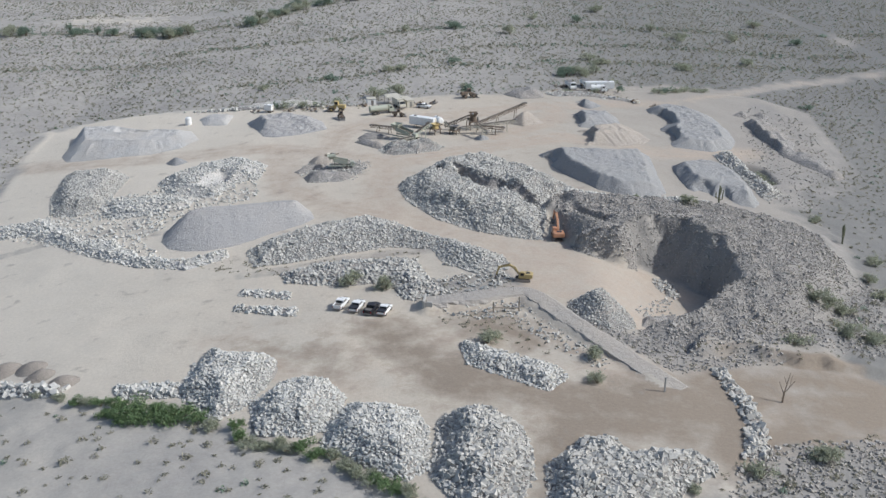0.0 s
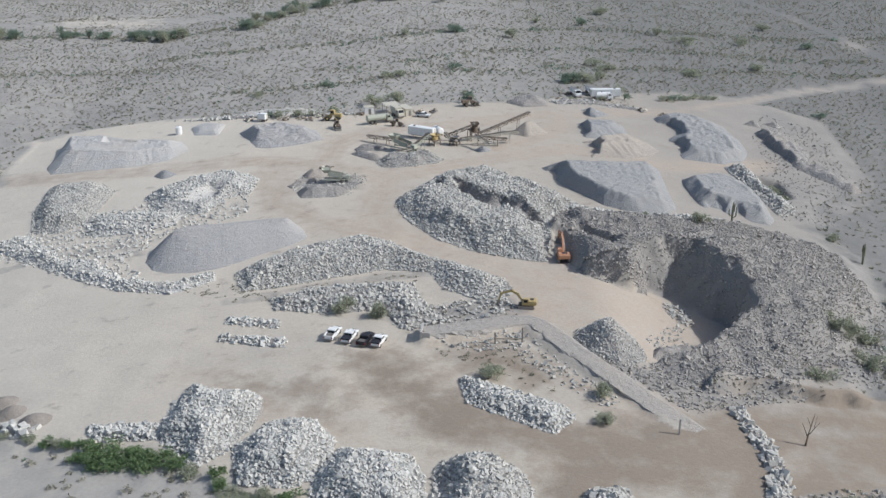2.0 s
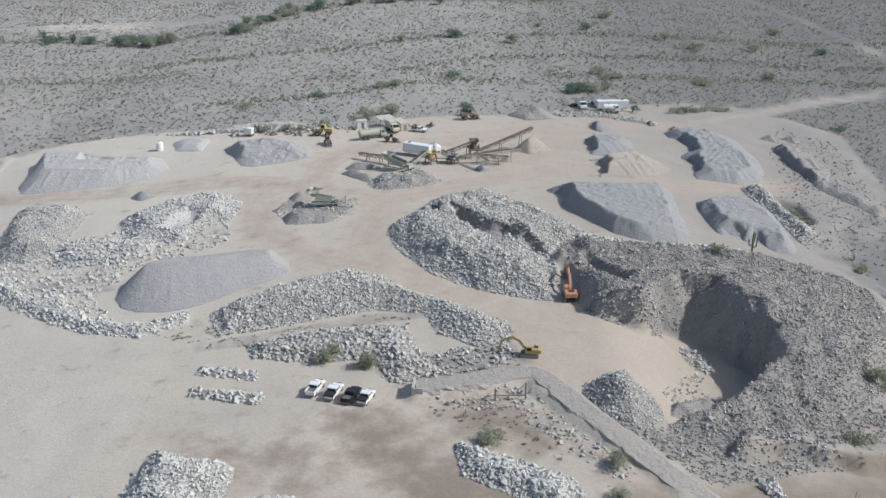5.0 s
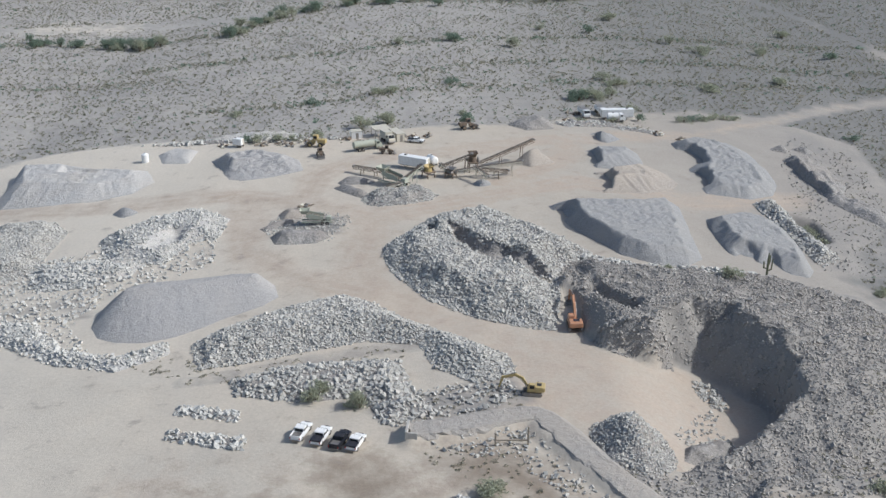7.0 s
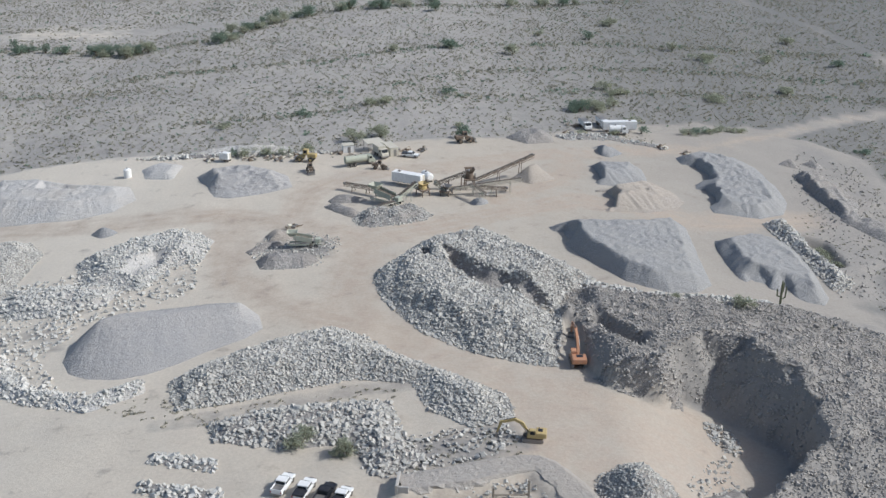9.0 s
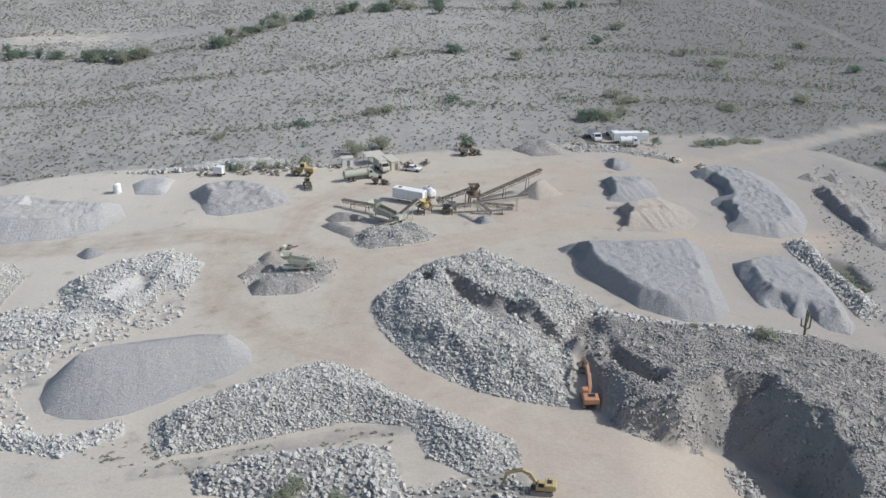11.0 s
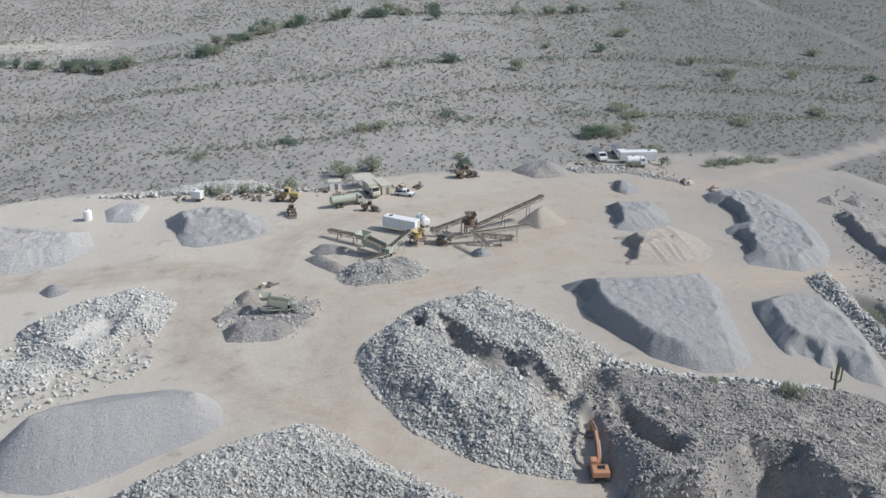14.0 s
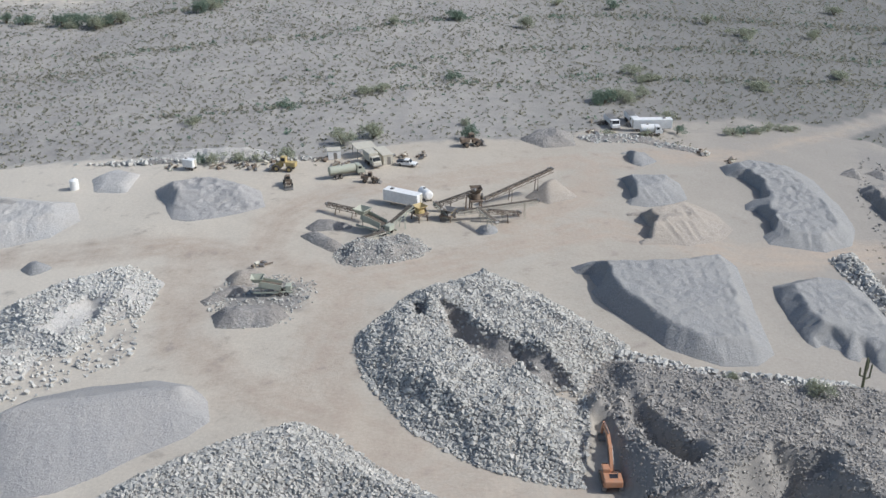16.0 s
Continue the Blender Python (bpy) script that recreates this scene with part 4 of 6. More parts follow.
def desert_scrub():
    rs = np.random.RandomState(21)
    X, Y = np.meshgrid(np.arange(-330, 330, 1.58), np.arange(118, 760, 1.58), indexing="ij")
    X, Y = (X + rs.uniform(-0.95, 0.95, X.shape)).ravel(), (Y + rs.uniform(-0.95, 0.95, Y.shape)).ravel()
    n = len(X)
    d = inside(QUARRY, X, Y)
    near = smooth(-Y, -200, -160) + smooth(X, 60, 100) * smooth(-Y, -330, -260)
    band = np.full(n, 1e9)
    for line in BANDS + WASHES:
        band = np.minimum(band, along(line, X, Y))
    chance = 0.56 + 0.14 * rough(X, Y, 26) + 0.12 * rough(X, Y, 60) + 0.38 * smooth(-band, -9, -1)
    chance = np.clip(chance, 0.1, 1) * np.where(near > 0.5, 0.5, 1) * np.where(Y < 330, 0.55, 1)
    keep = (d < -2.5) & (rs.rand(n) < chance) & (along(HAUL[6], X, Y) > 6) & (along(HAUL[7], X, Y) > 3)
    keep &= ~((inside(PAD, X, Y) > 0) & (rs.rand(n) < 0.93))
    keep &= ~((np.abs(Y - (600 + (X + 180) * 0.28)) < 9) & (X < -90) & (rs.rand(n) < 0.85))
    X, Y, band = X[keep], Y[keep], band[keep]
    s = np.clip(rs.lognormal(-0.05, 0.3, len(X)), 0.5, 2.4) * (1 + 0.7 * smooth(-band, -6, -1) * rs.rand(len(X)))
    s = s * np.where(Y < 240, 1.45, 1.08)
    g = rs.rand(len(X)) < 0.05 + 0.14 * smooth(-band, -6, -1)
    far = Y > 330
    for pick, shapes, where in ((far, FAR_SHRUBS, "the far plain"), (~far, SHRUBS, "the near desert")):
        a, b = pick & ~g, pick & g
        shrub_field("desert_scrub", "low grey-green creosote scrub dotted over " + where, X[a], Y[a], s[a], M_SHRUB, 31, shapes)
        shrub_field("desert_scrub", "scattered greener bushes over " + where, X[b], Y[b], s[b] * 1.2, M_GREEN, 32, shapes)
    # sparse weeds on the worked ground
    spots = [([(-8, 229), (6, 234), (12, 226), (4, 220), (-6, 218), (-16, 217)], 60), ([(40, 292), (70, 289), (66, 280), (40, 282)], 70), ([(-8, 208), (8, 214), (20, 198), (16, 192), (4, 198)], 90), ([(21, 208), (32, 205), (44, 199), (60, 204), (78, 203), (62, 197), (46, 192), (39, 188), (29, 199)], 130), ([(-56, 240), (-40, 241), (-20, 246), (-8, 244), (-10, 240), (-30, 239), (-44, 234)], 60), ([(40, 204), (60, 206), (78, 224), (94, 246), (88, 272), (72, 282), (80, 250), (66, 222), (52, 208)], 260),
             ([(44, 162), (80, 178), (84, 160), (60, 140), (34, 140)], 330), ([(84, 345), (120, 405), (122, 360), (100, 320), (92, 320)], 160), ([(-100, 392), (-60, 391), (-40, 388), (-40, 383), (-62, 382), (-100, 389)], 60), ([(28, 408), (44, 416), (58, 412), (60, 406), (46, 410)], 50), ([(-70, 246), (-52, 244), (-42, 234), (-44, 230), (-60, 238)], 50)]
    xs, ys = [], []
    for poly, k in spots:
        p = np.array(poly)
        a, b = rs.uniform(p[:, 0].min(), p[:, 0].max(), k * 4), rs.uniform(p[:, 1].min(), p[:, 1].max(), k * 4)
        ok = np.where(inside(poly, a, b) > 0)[0][:k]
        xs.append(a[ok]), ys.append(b[ok])
    a, b = np.concatenate(xs), np.concatenate(ys)
    shrub_field("weed", "dry low weeds on worked ground", a, b, rs.uniform(0.4, 1.1, len(a)), M_SHRUB, 33)


desert_scrub()


def part(name, bm, mat, parent, label=""):
    """Links a bmesh as one mesh under a thing or a part."""
    me = bpy.data.meshes.new(name)
    bm.to_mesh(me)
    bm.free()
    me.materials.append(mat)
    ob = new(name, me)
    ob.parent = parent
    if label:
        ob["label"] = label
    return ob


def thing(name, x, y, rz=0.0, label="", category="", group="", dz=0.0, tilt=0.0):
    ob = tagged(new(name), label, category, group)
    ob.matrix_basis = pose(x, y, float(land(x, y)) + dz, tilt, 0, rz)
    return ob


def box(bm, sx, sy, sz, x=0, y=0, z=0, rx=0, ry=0, rz=0, bevel=0.0):
    """A box with its middle at x, y, z."""
    r = bmesh.ops.create_cube(bm, size=1.0, matrix=pose(x, y, z, rx, ry, rz) @ Matrix.Diagonal((sx, sy, sz, 1)))
    if bevel:
        es = {e for v in r["verts"] for e in v.link_edges}
        bmesh.ops.bevel(bm, geom=list(es), offset=bevel, segments=2, profile=0.6, affect="EDGES", clamp_overlap=True)
    return bm


def cyl(bm, r1, r2, a, b, seg=12):
    """A round bar from a to b."""
    a, b = Vector(a), Vector(b)
    d = b - a
    m = Matrix.Translation((a + b) / 2) @ d.to_track_quat("Z", "Y").to_matrix().to_4x4()
    bmesh.ops.create_cone(bm, cap_ends=True, segments=seg, radius1=r1, radius2=r2, depth=d.length, matrix=m)
    return bm


def beam(bm, a, b, w, h):
    """A square bar from a to b."""
    a, b = Vector(a), Vector(b)
    d = b - a
    m = Matrix.Translation((a + b) / 2) @ d.to_track_quat("Y", "Z").to_matrix().to_4x4()
    bmesh.ops.create_cube(bm, size=1.0, matrix=m @ Matrix.Diagonal((w, d.length, h, 1)))
    return bm


def prism(bm, outline, width, x=0.0, bevel=0.0):
    """A side outline of (y, z) pairs, drawn out across x."""
    vs = [[bm.verts.new((x + s * width / 2, y, z)) for y, z in outline] for s in (-1, 1)]
    n = len(outline)
    fs = [bm.faces.new(vs[0]), bm.faces.new(vs[1][::-1])]
    for i in range(n):
        j = (i + 1) % n
        fs.append(bm.faces.new((vs[0][j], vs[0][i], vs[1][i], vs[1][j])))
    bmesh.ops.recalc_face_normals(bm, faces=fs)
    if bevel:
        bmesh.ops.bevel(bm, geom=list({e for f in fs for e in f.edges}), offset=bevel, segments=2, affect="EDGES", clamp_overlap=True)
    return bm


B = bmesh.new


def bush(x, y, size, high, label, mat, seed, category="bush", trunk=True):
    rs = np.random.RandomState(seed)
    ob = thing("tree" if high > 3 else "bush", x, y, 0, label, category)
    bm = B()
    for k in range(6):
        a = rs.uniform(0, 6.28)
        r = size * rs.uniform(0.12, 0.3)
        mid = (math.cos(a) * r * 0.5, math.sin(a) * r * 0.5, high * 0.3)
        cyl(bm, 0.035 * high, 0.022 * high, (math.cos(a) * 0.06, math.sin(a) * 0.06, -0.15), mid, 6)
        cyl(bm, 0.022 * high, 0.008 * high, mid, (math.cos(a) * r * 1.4, math.sin(a) * r * 1.4, high * 0.75), 5)
    part("trunk", bm, M_BARK, ob)
    far = y > 330
    n = int((36 if far else 75) * size * max(1.0, high / 2.5))
    blobs = rs.normal(0, 1, (7, 3)) * np.array([size * 0.22, size * 0.22, high * 0.12]) + np.array([0, 0, high * 0.55])
    which = rs.randint(0, 7, n)
    c = blobs[which] + rs.normal(0, 1, (n, 3)) * np.array([size * 0.13, size * 0.13, high * 0.15])
    c[:, 2] = np.clip(c[:, 2], 0.12, None)
    kinds = rs.randint(0, len(SHRUBS), n)
    me = joined_mesh("crown", FAR_SHRUBS if far else SHRUBS, c - np.array([0, 0, 0.2]), rs.uniform(0.35, 0.75, n) * (0.55 + 0.1 * size), turn_matrices(rs, n), kinds, mat)
    cr = new("crown", me)
    cr.parent = ob
    return ob


SAGE = leaf_material("sage_leaf", (0.41, 0.43, 0.325), (0.51, 0.52, 0.41))
LUSH = leaf_material("lush_leaf", (0.20, 0.29, 0.14), (0.28, 0.37, 0.20))
for i, (x, y, sz, hi) in enumerate([(-63, 175.5, 4.5, 2.0), (-59.5, 173.5, 5.5, 2.4), (-55, 172.5, 5.5, 2.4), (-50.5, 170.8, 5.0, 2.2), (-47, 169.5, 4.0, 1.8), (-67, 177.5, 3.0, 1.5), (-61.5, 172, 4.0, 1.8), (-57, 170.5, 4.5, 1.8), (-52.5, 169, 4.5, 1.7), (-65, 174, 3.2, 1.3)]):
    bush(x, y, sz, hi, "lush green bush at the foot of a rock heap", LUSH, 100 + i)
for i, (x, y, sz, hi) in enumerate([(-40, 166, 3.0, 1.6), (-36.5, 160.5, 3.5, 1.6), (-31, 159, 3.4, 1.6), (-27, 157.5, 3.4, 1.8), (-22, 155, 3.4, 1.6), (-17.5, 150, 3.5, 1.7), (-13.5, 147.5, 3.4, 1.7), (-9, 145, 3.6, 1.8), (-6.5, 141, 3.0, 1.6), (-72, 179.5, 3.0, 1.2), (-76, 181, 2.6, 1.2),
                                    (-44, 167, 3.6, 1.6), (-38.2, 163, 3.4, 1.5), (-34, 159.6, 3.2, 1.5), (-29, 157.4, 3.4, 1.5), (-24.6, 155.4, 3.6, 1.7), (-19.6, 152, 3.6, 1.6), (-15.4, 148.6, 3.6, 1.6), (-11, 146, 3.6, 1.7), (-69.5, 178.6, 3.0, 1.2), (-81, 183.6, 2.6, 1.1), (21, 137.5, 3.5, 1.6), (27, 137, 3.0, 1.5), (35, 149, 2.6, 1.3)]):
    bush(x, y, sz, hi, "dusty green scrub bush below white rock", SAGE if i % 3 else LUSH, 120 + i)
for i, (x, y, sz, hi) in enumerate([(-26.4, 225.6, 4.6, 3.0), (-18.4, 223, 4.2, 3.2), (3.4, 196.4, 4.6, 2.6), (23.7, 191.8, 4.0, 3.0), (23.4, 182.2, 3.4, 2.2), (76.5, 229, 5.2, 2.6), (80, 229.2, 4.6, 2.4), (83.2, 229.8, 4.4, 2.4), (79.9, 213.5, 5.0, 2.6), (84.5, 211.1, 5.0, 2.6), (65.4, 205, 4.6, 2.2), (59, 163.2, 6.0, 2.8), (47, 155.6, 4.0, 2.6), (57, 279.5, 4.2, 2.4), (96.6, 252, 4.0, 2.4), (102, 265.1, 4.5, 2.4), (97, 242, 4, 2.2), (44, 284, 2.4, 1.2), (60.5, 288, 2.5, 1.3), (89.5, 330, 6, 2.6), (90, 324, 5, 2.4), (94.5, 290, 4, 2.0)]):
    bush(x, y, sz, hi, "rounded grey-green desert bush on stony ground", SAGE, 140 + i)
for i, (x, y, sz, hi) in enumerate([(-2.3, 405, 5.5, 4.2), (-36, 400.6, 6.5, 4.0), (-28.3, 407, 7, 4.6), (-67.7, 387.2, 5, 2.8), (-71, 388, 4, 2.4), (-61.5, 388, 5, 2.8), (-55, 388.5, 4, 2.2), (-48.8, 391.3, 5.5, 3.2), (37.4, 444, 8, 4.2), (41, 447, 7, 4.0), (44.2, 449, 7, 3.6), (50.2, 453, 6, 3.2), (55.2, 417, 4, 2.6), (54.6, 431, 4.6, 3.0), (78.5, 423.5, 5, 2.0), (71, 420, 5, 2.2), (74.5, 421.5, 5, 2.2), (82.5, 426.5, 5, 2.0), (86.7, 428.6, 4.5, 2.0), (90.5, 430, 4, 1.8), (-7.8, 464.3, 6, 2.8), (17.4, 533.6, 7, 4), (49.5, 478.3, 7, 3), (54, 471, 8, 3), (-8.8, 544, 8, 4), (-33.7, 536.7, 6, 3), (-34, 447, 7, 2.2), (-29, 450, 6, 2.2), (-57.4, 436, 6, 2.0), (-81.4, 421.3, 6, 2.2), (99.2, 537.7, 9, 3.6), (121.3, 490.3, 8, 3), (53, 571, 6, 4), (30, 575, 5, 3), (88, 556, 5, 4), (128, 548, 6, 4), (160, 552, 6, 4), (90, 470, 9, 2.4), (66, 608, 8, 3.5), (150, 600, 7, 4), (128, 418, 5, 2.2), (-3.5, 418, 3.5, 2.4), (46, 413, 3.5, 1.8), (36, 414, 3, 1.6)]):
    bush(x, y, sz, hi, "grey-green palo verde bush in open desert", SAGE if i % 4 else M_GREEN, 200 + i, "tree" if hi > 3 else "bush")
rsw = np.random.RandomState(77)
for i in range(58):
    k = rsw.randint(0, len(WASHES[0]) - 1)
    u = rsw.rand()
    (ax, ay), (bx, by) = WASHES[0][k], WASHES[0][k + 1]
    hi = rsw.uniform(3.2, 6.0)
    bush(ax + (bx - ax) * u + rsw.normal(0, 3), ay + (by - ay) * u + rsw.normal(0, 6), rsw.uniform(4, 8.5), hi, "green mesquite tree along a dry wash", M_GREEN if i % 3 else SAGE, 300 + i, "tree")


def cactus(x, y, high, seed, label):
    rs = random.Random(seed)
    ob = thing("cactus", x, y, rs.uniform(0, 60), label, "cactus")
    bm = B()
    cyl(bm, 0.26, 0.24, (0, 0, -0.3), (0, 0, high * 0.8), 10)
    cyl(bm, 0.24, 0.1, (0, 0, high * 0.8), (0, 0, high), 10)
    part("trunk", bm, M_CACTUS, ob)
    for k, (sx, z0, z1) in enumerate(((1, 0.3, 0.78), (-1, 0.38, 0.7), (1, 0.5, 0.9))):
        bm = B()
        a = 0.9 * sx if k < 2 else 0.55
        yy = 0 if k < 2 else 0.5
        cyl(bm, 0.15, 0.16, (0, 0, high * z0), (a, yy, high * (z0 + 0.06)), 8)
        cyl(bm, 0.17, 0.15, (a, yy, high * (z0 + 0.05)), (a * 1.1, yy, high * z1 * 0.95), 8)
        cyl(bm, 0.15, 0.05, (a * 1.1, yy, high * z1 * 0.95), (a * 1.1, yy, high * z1), 8)
        part("arm", bm, M_CACTUS, ob)
    return ob


M_CACTUS = paint_material("cactus_skin", (0.12, 0.13, 0.08), 0.8, 0, 0.25)
M_DEADWOOD = paint_material("dead_wood", (0.20, 0.16, 0.12), 0.9, 0, 0.3)
cactus(67.0, 287.6, 6.2, 1, "tall grey-green saguaro cactus beside white rubble")
cactus(97.6, 276, 5.5, 2, "tall grey-green saguaro cactus on the hill shoulder")
dead = thing("dead_tree", 57.2, 182, 0, "bare brown dead tree with forked limbs on earth", "tree")
bm = B()
cyl(bm, 0.2, 0.15, (0, 0, -0.2), (0.2, 0, 2.2), 8)
part("trunk", bm, M_DEADWOOD, dead)
for a, b2, r in (((0.2, 0, 2.1), (0.9, 0.2, 6.0), 0.12), ((0.2, 0, 2.0), (1.8, -0.2, 4.6), 0.1), ((0.15, 0, 1.7), (-0.9, 0.3, 4.2), 0.1), ((0.5, 0.1, 3.6), (-0.2, 0.2, 5.4), 0.07), ((1.0, 0, 3.2), (1.5, 0.6, 5.4), 0.06)):
    bm = B()
    cyl(bm, r, r * 0.35, a, b2, 6)
    part("limb", bm, M_DEADWOOD, dead)

# ---- vehicles and plant ----
M_WHITE = paint_material("white_paint", (0.80, 0.80, 0.79), 0.35, 0, 0.25)
M_BLACK = paint_material("black_paint", (0.02, 0.022, 0.03), 0.3, 0, 0.12)
M_GLASS = paint_material("dark_glass", (0.02, 0.025, 0.03), 0.12, 0, 0.08)
M_TYRE = paint_material("tyre_rubber", (0.03, 0.03, 0.03), 0.85, 0, 0.5)
M_STEEL = paint_material("worn_steel", (0.28, 0.27, 0.26), 0.55, 0.6, 0.45)
M_RUST = paint_material("rusty_steel", (0.17, 0.13, 0.10), 0.85, 0.1, 0.5)
M_YELLOW = paint_material("machine_yellow", (0.47, 0.36, 0.16), 0.55, 0, 0.45)
M_ORANGE = paint_material("machine_orange", (0.50, 0.245, 0.14), 0.55, 0, 0.45)
M_OLIVE = paint_material("pale_green_paint", (0.40, 0.42, 0.35), 0.6, 0, 0.4)
M_BELT = paint_material("belt_rubber", (0.075, 0.065, 0.055), 0.85, 0, 0.7)
M_TANP = paint_material("dusty_cream_paint", (0.55, 0.52, 0.44), 0.6, 0, 0.4)
M_CONC = paint_material("weathered_concrete", (0.42, 0.41, 0.39), 0.9, 0, 0.4)
M_LAMP = paint_material("lamp_lens", (0.6, 0.58, 0.55), 0.15, 0, 0.1)
M_RED = paint_material("tail_lens", (0.35, 0.02, 0.02), 0.2, 0, 0.1)
M_WOOD = paint_material("grey_timber", (0.30, 0.26, 0.21), 0.9, 0, 0.4)


def wheel(parent, x, y, r, w, rim=None):
    bm = cyl(B(), r, r, (x - w / 2, y, r), (x + w / 2, y, r), 18)
    bmesh.ops.bevel(bm, geom=[e for e in bm.edges if len(e.link_faces) == 2 and e.calc_face_angle(0) > 1], offset=w * 0.15, segments=1, affect="EDGES")
    o = part("wheel", bm, M_TYRE, parent)
    s = 1 if x > 0 else -1
    part("rim", cyl(B(), r * 0.58, r * 0.5, (x, y, r), (x + s * (w / 2 + 0.02), y, r), 14), rim or M_STEEL, o)
    return o


def pickup(x, y, rz, paint, label, bed="open", length=5.6, group="pickups in the yard"):
    """Crew-cab pickup, nose towards local +y."""
    k = length / 5.6
    ob = thing("pickup_truck", x, y, rz, label, "pickup truck", group)
    ob.scale = (0.98, k, 1.0)
    bm = prism(B(), [(-2.75, 0.5), (-2.75, 1.02), (-1.0, 1.05), (1.0, 1.05), (2.55, 1.0), (2.75, 0.85), (2.75, 0.5), (2.2, 0.42), (-2.2, 0.42)], 1.92, 0, 0.05)
    part("body", bm, paint, ob)
    if bed == "open":
        bm = B()
        box(bm, 0.1, 1.75, 0.35, -0.88, -1.85, 1.18, bevel=0.03)
        box(bm, 0.1, 1.75, 0.35, 0.88, -1.85, 1.18, bevel=0.03)
        box(bm, 1.86, 0.1, 0.35, 0, -2.68, 1.18, bevel=0.03)
        part("bed_rail", bm, paint, ob)
        part("bed_floor", box(B(), 1.6, 1.62, 0.03, 0, -1.82, 1.075), M_STEEL, ob)
    else:
        part("bed_cover", box(B(), 1.86, 1.8, 0.3, 0, -1.83, 1.19, bevel=0.05), M_BLACK, ob, "black soft bed cover")
    bm = prism(B(), [(-0.95, 1.03), (-0.8, 1.74), (0.55, 1.78), (1.25, 1.08)], 1.78, 0, 0.06)
    part("cab", bm, paint, ob)
    part("windscreen", prism(B(), [(0.62, 1.70), (1.2, 1.14), (1.24, 1.16), (0.66, 1.74)], 1.58), M_GLASS, ob)
    part("rear_window", prism(B(), [(-0.95, 1.2), (-0.86, 1.66), (-0.90, 1.66), (-0.99, 1.2)], 1.45), M_GLASS, ob)
    for s in (-1, 1):
        part("side_window", box(B(), 0.03, 0.82, 0.36, s * 0.885, 0.35, 1.42, bevel=0.01), M_GLASS, ob)
        part("side_window", box(B(), 0.03, 0.68, 0.36, s * 0.885, -0.48, 1.42, bevel=0.01), M_GLASS, ob)
        part("headlight", box(B(), 0.42, 0.06, 0.2, s * 0.7, 2.75, 0.82, bevel=0.02), M_LAMP, ob)
        part("tail_light", box(B(), 0.16, 0.06, 0.34, s * 0.86, -2.76, 0.92, bevel=0.02), M_RED, ob)
        part("mirror", box(B(), 0.2, 0.1, 0.18, s * 1.02, 0.95, 1.2, bevel=0.03), paint, ob)
        for yy in (-1.75, 1.78):
            wheel(ob, s * 0.86, yy, 0.4, 0.27)
    part("bumper", box(B(), 1.9, 0.16, 0.24, 0, 2.8, 0.55, bevel=0.04), M_STEEL, ob)
    part("bumper", box(B(), 1.9, 0.14, 0.2, 0, -2.82, 0.55, bevel=0.04), M_STEEL, ob)
    part("grille", box(B(), 0.9, 0.05, 0.3, 0, 2.77, 0.82, bevel=0.02), M_BLACK, ob)
    return ob


pickup(-27.2, 214.0, -14, M_WHITE, "white crew-cab pickup with an open bed in the yard")
pickup(-23.7, 212.6, -14, M_WHITE, "white pickup with a black bed cover in the yard", "cover")
pickup(-20.5, 211.5, -16, M_BLACK, "black pickup with an open bed in the yard")
pickup(-17.8, 210.8, -16, M_WHITE, "small white pickup with a dark bed in the yard", "cover", 4.9)


